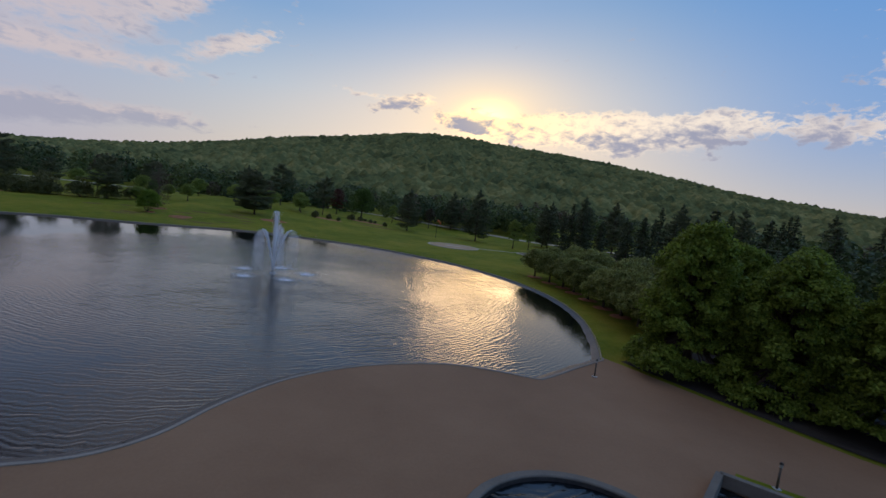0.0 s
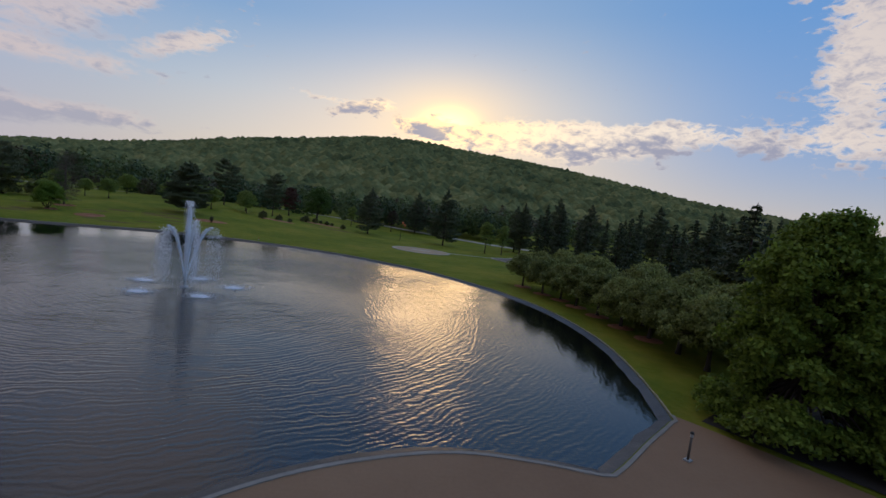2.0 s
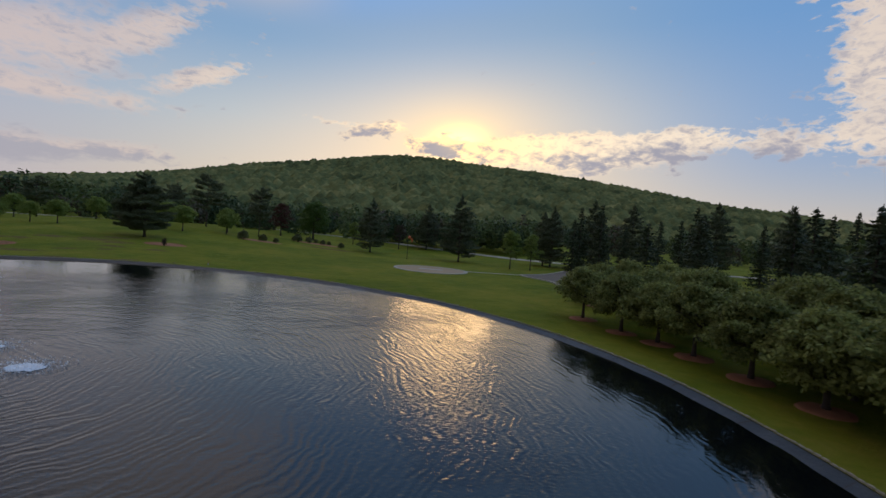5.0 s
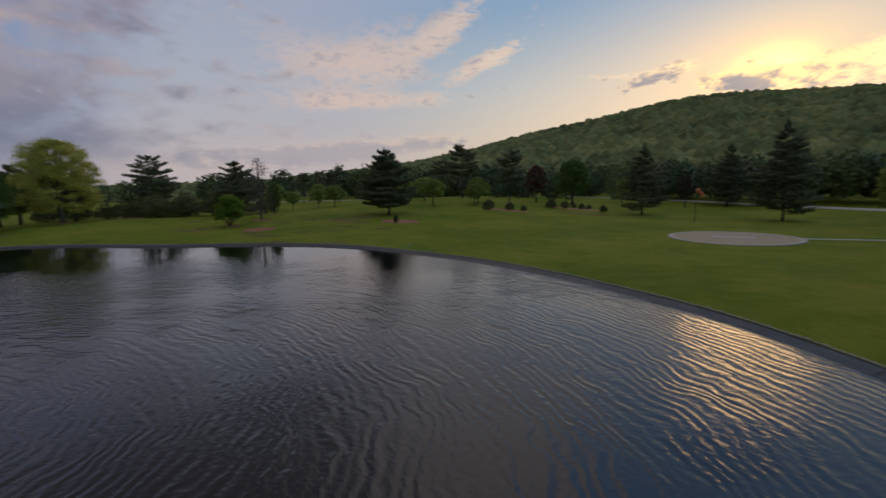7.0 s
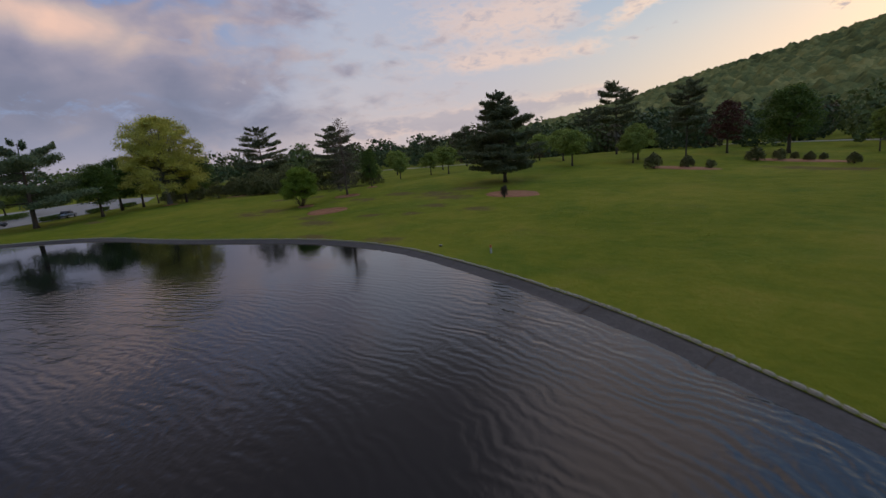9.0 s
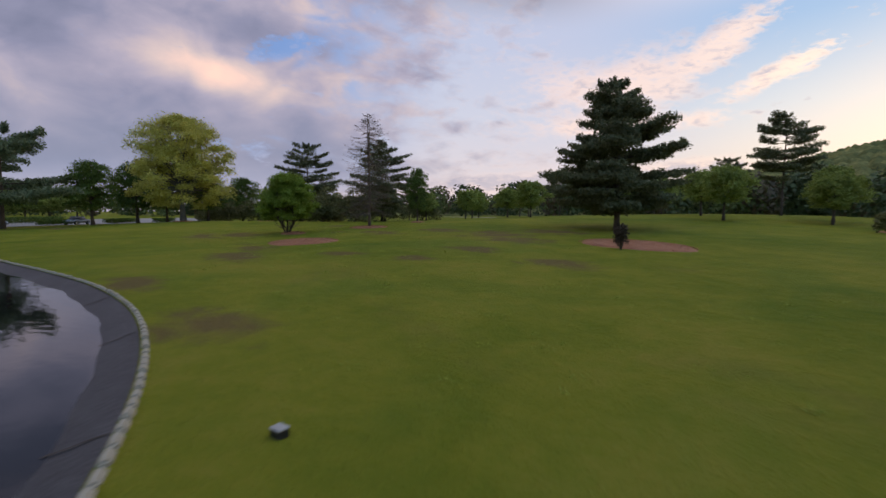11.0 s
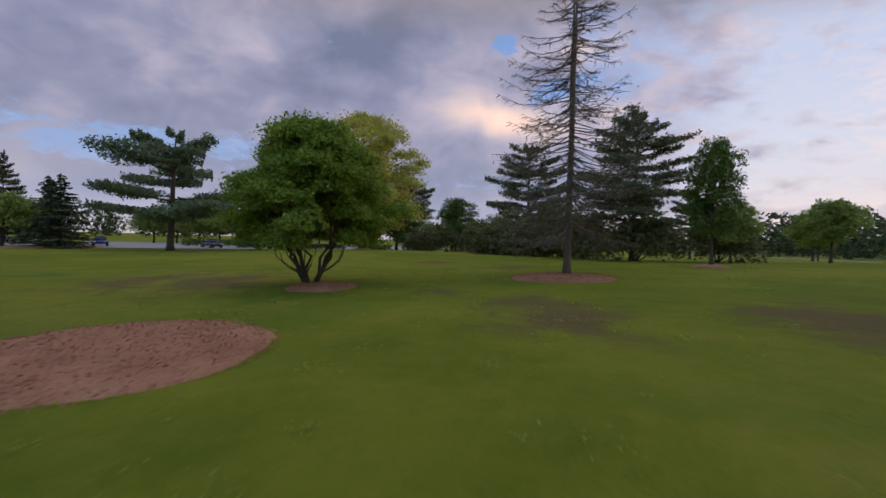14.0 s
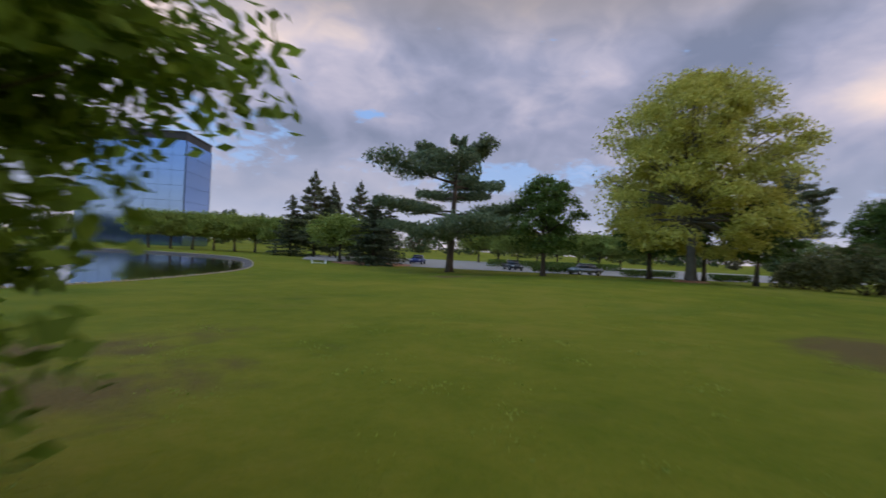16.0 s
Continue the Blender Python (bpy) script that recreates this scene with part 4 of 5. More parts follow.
# trees on the lawn to the west
put(broadleaf('maple_tree', 'low round green maple with several stems in a mulch ring', 5.3, 5.75, MAPLE_LEAF, 105000, 0.055, 0.20, 10, 70, 0.066, BARK, seed=3, puff_size=0.23, airy=0.7, profile=[(0, 0.86), (0.14, 1.0), (0.38, 1.06), (0.6, 0.92), (0.8, 0.66), (1, 0.24)]), -68.4, 113.2, 232, 1.15, 1.0)
put(dying_spruce('spruce_tree', 'tall dying spruce with bare grey branches in a mulch ring', 13.2, 8.4), -71.3, 122.2, 10, 0.78, 0.90)
put(broadleaf('sycamore_tree', 'tall spreading tree with fresh yellow-green leaves', 13.2, 17.6, YELLOW_LEAF, 66000, 0.12, 0.08, 1, 100, 0.34, PALEBARK, seed=8, airy=0.6, puff_size=0.19, profile=[(0, 0.6), (0.1, 0.92), (0.28, 1.0), (0.5, 0.95), (0.7, 0.8), (0.88, 0.52), (1, 0.16)]), -112.0, 106.5, 40, 1.13, 1.31)
put(pine('pine_tree', 'large dense dark white pine standing on the lawn', 15.0, 17.4, 84000, 0.13, '', 5, None, 0.0, 0.95, 0.55, 0.19, 0.36, [(0, 0.78), (0.14, 1.0), (0.36, 0.96), (0.58, 0.8), (0.78, 0.54), (0.92, 0.26), (1, 0.06)]), -52.4, 137.5, 0, 0.70, 0.83)
put(pine('pine_tree', 'open white pine with level limbs beside the car park', 9.6, 14.6, 30000, 0.3, '', 11, PALE_NEEDLE, 0.42, 0.9, 0.9, 0.15, 0.28, [(0, 0.85), (0.2, 1.0), (0.5, 0.92), (0.72, 0.66), (0.88, 0.36), (1, 0.12)]), -106.0, 85.8, 30, 1.35, 1.42)
P_MID = put(pine('pine_tree', 'white pine with flat layered crown behind the dying spruce', 16.8, 15.5, 26000, 0.24, 'white pines', 12, None, 0.35, 0.9, 0.65, 0.19, 0.3, [(0, 0.6), (0.2, 0.9), (0.4, 1.0), (0.6, 0.85), (0.8, 0.6), (0.92, 0.4), (1, 0.12)]), -91.5, 132.4, 0, 0.74, 0.70)
again(P_MID, -117.5, 128.2, 120, 0.82, 0.88)
P_FAR = put(pine('pine_tree', "tall white pine with layered limbs at the lawn's far edge", 17.0, 13.0, 15000, 0.36, 'white pines', 13, None, 0.3, 0.9, 0.55, 0.24, 0.24, [(0, 0.55), (0.2, 0.85), (0.5, 1.0), (0.75, 0.8), (0.9, 0.5), (1, 0.15)]), -62.0, 188.8, 0, 0.85, 0.94)
again(P_FAR, -41.7, 175.5, 140, 0.64, 0.82)
P_DENSE = put(pine('pine_tree', 'dark dense pine among the trees below the hill', 18.0, 13.0, 13000, 0.12, 'white pines', 14, None, 0.1, 0.85, 0.3, 0.27), -9.9, 175.5, 0, 0.9, 0.84)
again(P_DENSE, 7.69, 214.25, 70, 0.92, 0.92)
again(P_DENSE, 15.4, 169.3, 150, 1.05, 1.0)
again(P_DENSE, 41.0, 174.5, 200, 0.83, 0.85)
again(P_FAR, -115.08, 192.94, 200, 0.74, 0.74)
again(P_MID, -87.38, 220.16, 60, 0.81, 0.81)
again(P_DENSE, -95.42, 238.98, 20, 0.87, 0.87)
again(P_FAR, -143.83, 203.64, 80, 0.72, 0.72)
again(P_MID, -124.29, 153.62, 250, 0.58, 0.58)
ROUND = put(broadleaf('tree', 'small round orchard tree with light green leaves', 6.4, 7.4, SPRING_LEAF, 8000, 0.16, 0.3, 1, 22, 0.15, group='small round trees', seed=22), -86.6, 144.4, 0.0, 0.62, 0.68)
for x, y, a, s in [(-78.9, 151.0, 40, 0.82), (-85.5, 151.9, 90, 0.72), (-85.5, 136.8, 200, 0.62), (-65.0, 171.6, 130, 1.01), (-55.6, 160.2, 300, 0.97), (-49.9, 174.0, 250, 1.03), (-47.4, 166.8, 10, 0.82), (-109.0, 176.9, 60, 0.99), (-75.2, 177.2, 80, 0.92), (-119.6, 168.3, 30, 1.07), (-94.0, 187.7, 300, 1.03), (-137.4, 182.8, 120, 1.03)]:
    again(ROUND, x, y, a, s)
DARK = put(broadleaf('tree', 'dense dark green round tree', 9.0, 8.6, DEEP_LEAF, 13000, 0.15, 0.2, 1, 30, 0.22, group='dark round trees', seed=23), -108.5, 95.0, 0, 0.95, 1.0)
again(DARK, -126.05, 104.34, 120, 0.99, 1.11)
again(DARK, -122.5, 99.9, 75, 1.15, 1.15)
again(DARK, -30.4, 195.0, 60, 1.4, 1.38)
again(DARK, -115.91, 110.4, 200, 0.85, 0.85)
again(DARK, -78.4, 131.6, 33, 0.42, 0.75, 'narrow upright dark green tree in a small mulch ring')
again(DARK, -134.56, 118.58, 10, 1.04, 1.04)
put(broadleaf('tree', 'tree with dark red leaves below the hill', 11.0, 8.5, RED_LEAF, 5000, 0.2, 0.2, 1, 24, 0.2, seed=24), -40.26, 192.77, 0.0, 0.96, 0.96)
put(broadleaf('tree', 'thin tree with brown young leaves', 9.5, 7.0, BROWN_LEAF, 4000, 0.17, 0.22, 1, 22, 0.16, seed=25, airy=0.6), -2.43, 205.32, 0.0, 0.95, 0.95)
LIGHT = put(broadleaf('tree', 'slender light green tree beside the drive', 11.2, 6.6, SPRING_LEAF, 7000, 0.18, 0.24, 1, 26, 0.16, group='slender light green trees', seed=26), 26.0, 150.0, 0.0, 0.85, 0.85)
again(LIGHT, 31.0, 150.0, 90, 0.8, 0.8)
again(LIGHT, -18.09, 201.82, 150, 0.71, 0.71)
again(P_FAR, -143.0, 110.5, 40, 0.75, 0.82)
# conifers and woods to the north-east
S_A = put(spruce('spruce_tree', 'dark narrow spruce beyond the drive', 15.5, 6.0, 3000, 'dark spruces', 31), 47.0, 147.99, 0.0, 1.11, 1.11)
for x, y, a, s in [(43.2, 155.6, 40, 0.88), (53.2, 148.1, 90, 0.78), (58.0, 141.3, 150, 0.88), (61.3, 130.1, 210, 0.9), (65.9, 146.2, 20, 0.93), (51.2, 157.4, 70, 1.01), (89.0, 140.4, 100, 1.23), (94.2, 125.7, 10, 1.09), (103.3, 133.0, 60, 1.23), (114.3, 149.8, 40, 1.27), (74.1, 130.1, 300, 0.87), (80.1, 120.8, 20, 1.02), (70.1, 115.1, 200, 0.78), (100.1, 113.0, 70, 0.96), (124.1, 127.7, 30, 1.2), (48.7, 166.1, 30, 1.12), (74.5, 154.0, 30, 1.19)]:
    again(S_A, x, y, a, s)
for x, y, a, s in [(41.5, 168.6, 0, 0.9), (54.6, 172.3, 100, 1.06), (65.6, 169.6, 200, 1.01), (84.7, 161.5, 20, 1.07), (108.5, 164.4, 60, 1.11), (136.2, 158.5, 80, 1.16)]:
    again(P_DENSE, x, y, a, s)
# dark conifers behind the cherries
for x, y, a, s in [(36, 60, 30, 0.95), (41, 68, 110, 0.90), (45, 79, 200, 0.85), (47, 91, 20, 0.82), (52, 72, 75, 0.95), (43.5, 104, 160, 0.78), (54, 96, 250, 0.92), (40.5, 113, 300, 0.74), (47, 54, 130, 0.85), (53, 118, 60, 0.9)]:
    again(S_A, x, y, a, s * 1.5, s)
# the row of cherries along the east shore
CH_A = put(broadleaf('cherry_tree', 'low spreading cherry tree with olive leaves in a mulch ring', 4.9, 8.4, OLIVE_LEAF, 14000, 0.14, 0.26, 1, 54, 0.17, group='cherry row', seed=34, droop=0.4, puff_size=0.22, airy=0.7), 20.21, 77.06, 0, 0.9, 1.04)
CH_B = put(broadleaf('cherry_tree', 'low spreading cherry tree with olive leaves in a mulch ring', 5.1, 8.2, OLIVE_LEAF, 14000, 0.14, 0.28, 1, 52, 0.17, group='cherry row', seed=35, droop=0.5, puff_size=0.22, airy=0.7), 22.21, 69.83, 0, 0.91, 1.02)
for i, (x, y, s) in enumerate([(18.9, 82.6, 0.88), (21.6, 73.6, 0.89), (22.9, 65.1, 0.95), (23.4, 60.4, 0.96), (24.1, 56.1, 1.04), (24.5, 52.0, 1.09), (24.1, 47.6, 1.05), (24.0, 91.7, 0.93), (29.1, 66.8, 1.11), (29.6, 51.9, 1.22), (30.1, 96.9, 0.98), (31.3, 89.3, 1.04), (26.5, 75.8, 1.06), (30.2, 59.0, 1.21), (33.1, 72.8, 1.11), (25.1, 82.3, 0.98), (34.4, 63.2, 1.21), (30.0, 82.0, 1.05), (27.1, 62.6, 1.1)]):
    again(CH_A if i % 2 else CH_B, x, y, i * 137 % 360, s, s * 1.1)
# the large trees east of the plaza
BIG = put(broadleaf('linden_tree', "large dense dark green linden at the plaza's edge", 11.6, 10.4, LINDEN_LEAF, 74000, 0.145, 0.03, 1, 150, 0.32, group='lindens by the plaza', seed=44, puff_size=0.17, skirt=38, profile=[(0, 0.98), (0.15, 1.0), (0.35, 1.0), (0.6, 0.82), (0.8, 0.55), (1, 0.16)]), 21.9, 37.1, 0, 1.1, 1.1)
again(BIG, 26.6, 32.5, 80, 1.0, 0.98)
again(BIG, 30.4, 27.9, 160, 1.0, 0.97)
again(BIG, 33.0, 40.0, 260, 1.0, 1.0)
again(BIG, 34.6, 23.0, 30, 1.0, 0.95)
again(BIG, 33.0, 48.0, 200, 0.95, 0.95)
# far west: the car park's edge
for x, y, a, s in [(-116.4, 45.2, 3, 0.96), (-113.0, 43.5, 70, 0.74), (-119.0, 46.5, 140, 0.84), (-121.5, 51.5, 23, 0.86), (-124.5, 55.5, 50, 0.74), (-118.5, 49.0, 83, 0.70), (-112.2, 66.5, 110, 0.60), (-108.4, 71.0, 11, 0.58)]:
    if a % 10 == 3 or a == 140:
        again(P_DENSE, x, y, a, s * 0.72, s * 0.84)
    else:
        again(S_A, x, y, a, s * (1.7 + 0.5 * (a % 7) / 6), s * (0.80 + 0.2 * (a % 4) / 3))
HEDGE_TREE = put(broadleaf('tree', 'low light green tree in a row by the car park', 4.4, 7.4, SPRING_LEAF, 8000, 0.15, 0.34, 1, 30, 0.14, group='row by the car park', seed=51), -108.91, 63.41, 0.0, 1.36, 1.36)
for x, y, a in [(-99.0, 17.5, 0), (-102.1, 19.6, 77), (-105.2, 21.7, 154), (-108.3, 23.8, 231), (-111.4, 25.9, 308), (-114.5, 28.0, 25), (-117.6, 30.1, 102), (-120.7, 32.2, 179), (-123.8, 34.3, 256), (-126.9, 36.4, 333), (-130.0, 38.5, 50), (-133.1, 40.6, 127), (-152.5, 54.1, 20), (-154.6, 57.8, 100), (-156.3, 61.7, 60), (-157.9, 65.6, 200), (-159.4, 69.5, 330), (-160.7, 73.5, 80), (-161.7, 77.5, 150), (-162.2, 81.7, 240), (-163.9, 86.4, 15)]:
    again(HEDGE_TREE, x, y, a, 1.45, 1.5)
# ---- far woods ----


def far_woods():
    """Trees far off round the place, joined: nobody could count them."""
    global rng
    rng = np.random.default_rng(77)
    quads = [[], [], []]
    spots = []
    for k in range(230):
        a = radians(rng.uniform(8, 200))
        r = rng.uniform(250, 420)
        spots.append((-60 - math.sin(a) * r * 0.85, 80 + math.cos(a) * r * 0.75, rng.uniform(10, 17)))
    for k in range(280):
        a = radians(rng.uniform(-60, 34))
        r = rng.uniform(240, 430)
        spots.append((-math.sin(a) * r, math.cos(a) * r, rng.uniform(8, 15)))
    for k in range(70):
        a = radians(rng.uniform(-95, -38))
        r = rng.uniform(75, 190)
        spots.append((20 - math.sin(a) * r, 40 + math.cos(a) * r, rng.uniform(8, 14)))
    for k in range(90):
        a = radians(rng.uniform(-16, 26))
        r = rng.uniform(216, 262)
        spots.append((-math.sin(a) * r, math.cos(a) * r, rng.uniform(7, 13)))
    for x, y, h in spots:
        n = 400
        d = rng.normal(size=(n, 3))
        d /= np.linalg.norm(d, axis=1)[:, None]
        w = h * rng.uniform(0.35, 0.5)
        lob = 1 + 0.25 * np.sin(d[:, 0] * 6 + x) * np.cos(d[:, 2] * 5 + y)
        p = np.array([x, y, h * 0.52]) + d * rng.uniform(0.75, 1.0, n)[:, None] * lob[:, None] * np.array([w, w, h * 0.5])
        p[:, 2] = np.maximum(p[:, 2], 0.4)
        quads[rng.choice(3, p=[0.58, 0.28, 0.14])].append(leaves(p, d, h * 0.055, 0.3, 0.7))
    for q, m, label in zip(quads, (WOODS, LIGHT_WOODS, BROWN_WOODS), ("distant dark green woods round the park", "distant light green trees among the woods", "distant trees with brown young leaves")):
        tagged(quad_mesh("far_trees", np.concatenate(q), m), label, "woods", kind="stuff")


far_woods()

# ---- mulch beds ----


def mulch_bed(x, y, rx, ry, label, seed, chips=0):
    """A low heap of bark mulch with an uneven edge."""
    verts, faces, n = [], [], 48
    rows = [(1.0, -0.03), (0.96, 0.05), (0.8, 0.10), (0.45, 0.15)]
    for f, z in rows:
        for k in range(n):
            w = 2 * math.pi * k / n
            e = 1 + 0.10 * noise.noise((math.cos(w) * 1.6, math.sin(w) * 1.6, seed))
            px, py = x + rx * f * e * math.cos(w), y + ry * f * e * math.sin(w)
            verts.append((px, py, ground_z(px, py) + z + 0.03 * noise.noise((px * 2, py * 2, seed))))
    for i in range(len(rows) - 1):
        for k in range(n):
            j = (k + 1) % n
            faces.append((i * n + k, i * n + j, (i + 1) * n + j, (i + 1) * n + k))
    verts.append((x, y, ground_z(x, y) + 0.16))
    for k in range(n):
        faces.append((3 * n + k, 3 * n + (k + 1) % n, len(verts) - 1))
    ob = link_mesh("mulch_bed", verts, faces, MULCH, smooth=True)
    if chips:
        global rng
        rng = np.random.default_rng(seed)
        w, f = rng.uniform(0, 2 * math.pi, chips), np.sqrt(rng.uniform(0, 1.08, chips))
        px, py = x + rx * f * np.cos(w), y + ry * f * np.sin(w)
        pz = np.array([ground_z(a, b) for a, b in zip(px, py)]) + np.interp(f, [0, 0.45, 0.8, 0.96, 1.05], [0.165, 0.155, 0.105, 0.06, 0.012]) + rng.uniform(0, 0.02, chips)
        tagged(quad_mesh("bark_litter", leaves(np.stack([px, py, pz], 1), np.tile(np.array([0, 0, 1.0]), (chips, 1)), 0.028, 0.95, 0.45), MULCH, ob), kind="stuff")
    return tagged(ob, label, "mulch bed")


mulch_bed(-60.2, 112.5, 2.5, 2.45, "wide round bed of reddish bark mulch without plants", 1, 5000)
mulch_bed(-68.1, 113.6, 1.1, 1.1, "ring of reddish bark mulch round the maple", 2, 1800)
mulch_bed(-71.0, 122.0, 1.95, 1.9, "ring of reddish bark mulch round the dying spruce", 3, 4500)
mulch_bed(-43.6, 128.2, 3.6, 2.6, "wide bed of reddish bark mulch round a small shrub", 4, 5000)
mulch_bed(-36.6, 160.9, 5.5, 2.2, "long bed of reddish mulch under the shrubs", 5)
mulch_bed(-25.9, 179.7, 7.5, 2.4, "long bed of tan mulch under the shrubs", 6)
mulch_bed(-78.4, 131.6, 1.0, 0.9, "small ring of mulch round a young tree", 7)
mulch_bed(-112.0, 106.5, 1.4, 1.4, "small ring of mulch round the yellow-green tree", 8)
mulch_bed(-114.0, 121.5, 5.5, 3.5, "bed of reddish mulch under the dark shrubs", 9)
mulch_bed(-112.0, 67.0, 6.0, 5.5, "bed of orange mulch beside the car park", 10)
for i, (x, y) in enumerate([(20.2, 77.0), (22.2, 69.8), (18.9, 82.6), (21.6, 73.6), (22.9, 65.1), (23.4, 60.4), (24.1, 56.1), (24.0, 91.7)]):
    mulch_bed(x, y, 1.35, 1.3, "ring of reddish mulch round a cherry tree", 20 + i)

# ---- shrubs ----
put(shrub('shrub', 'thin upright brown-green shrub in the mulch bed', 1.5, 2.7, BROWN_LEAF, 1500, 0.12, '', 61), -42.2, 125.2, 0, 0.55, 0.62)
SH = put(shrub('shrub', 'rounded green shrub at the edge of a mulch bed', 3.0, 2.9, SHRUB_LEAF, 1500, 0.17, 'shrubs on the lawn', 62), -39.99, 158.49, 0.0, 0.95, 0.95)
for x, y, s in [(-36.0, 161.0, 0.74), (-32.8, 161.4, 0.54), (-28.2, 178.7, 0.77), (-24.2, 179.4, 0.59), (-22.7, 181.1, 0.48), (-30.9, 176.8, 0.91), (-18.4, 176.0, 0.66), (-26.8, 182.0, 0.49), (-32.4, 178.7, 0.57)]:
    again(SH, x, y, x * 31 % 360, s)
RHODO = put(shrub('shrub', 'broad dark evergreen shrub in a thick row', 6.2, 4.3, SHRUB_LEAF, 4200, 0.17, 'evergreen shrub row', 63), -112.04, 120.96, 0.0, 0.87, 0.87)
for x, y, s in [(-111.0, 123.1, 1.18), (-110.2, 125.0, 1.34), (-105.5, 128.4, 1.45), (-97.0, 130.0, 1.31), (-116.9, 117.1, 0.9), (-123.1, 114.8, 0.93), (-129.0, 112.6, 0.9), (-91.2, 132.7, 1.08), (-87.9, 137.3, 0.96), (-135.5, 111.7, 0.92), (-116.3, 125.1, 1.19), (-108.9, 130.9, 1.25), (-119.0, 121.6, 1.08), (-106.8, 123.0, 1.06), (-102.4, 126.4, 1.08)]:
    again(RHODO, x, y, x * 47 % 360, s, s * 0.86)


def hedge(x, y, turn, length, high, label):
    """A clipped hedge: a rounded block of dense small leaves."""
    global rng
    rng = np.random.default_rng(int(abs(x)))
    ob = tree_base("hedge", label, "hedge")
    verts, faces = [], []
    for k in range(int(length / 0.8)):
        u = -length / 2 + 0.8 * (k + 0.5)
        tube(verts, faces, [(u, 0, -0.05), (u + 0.1, 0.1, high * 0.8)], [0.03, 0.015], 4, False)
    tagged(link_mesh("stems", verts, faces, BARK, ob), kind="stuff")
    n = int(length * 260)
    p = np.stack([rng.uniform(-length / 2, length / 2, n), np.clip(rng.normal(size=n) * 0.5, -0.8, 0.8), rng.uniform(0.08, 1.0, n) ** 0.6 * high], 1)
    quad_mesh("leaves", leaves(p, rng.normal(size=(n, 3)), 0.13), DEEP_LEAF, ob)
    ob.matrix_basis = at(x, y, turn)


hedge(-123.1, 88.5, -28, 6.5, 1.0, "low clipped green hedge at the car park's edge")
hedge(-131.9, 96.8, -28, 8.0, 1.0, "low clipped green hedge at the car park's edge")
hedge(-142.4, 104, -28, 7.0, 1.0, "low clipped green hedge at the car park's edge")
hedge(-140, 79.9, -25, 26, 1.4, "long green hedge across the car park")

# ---- fountain ----


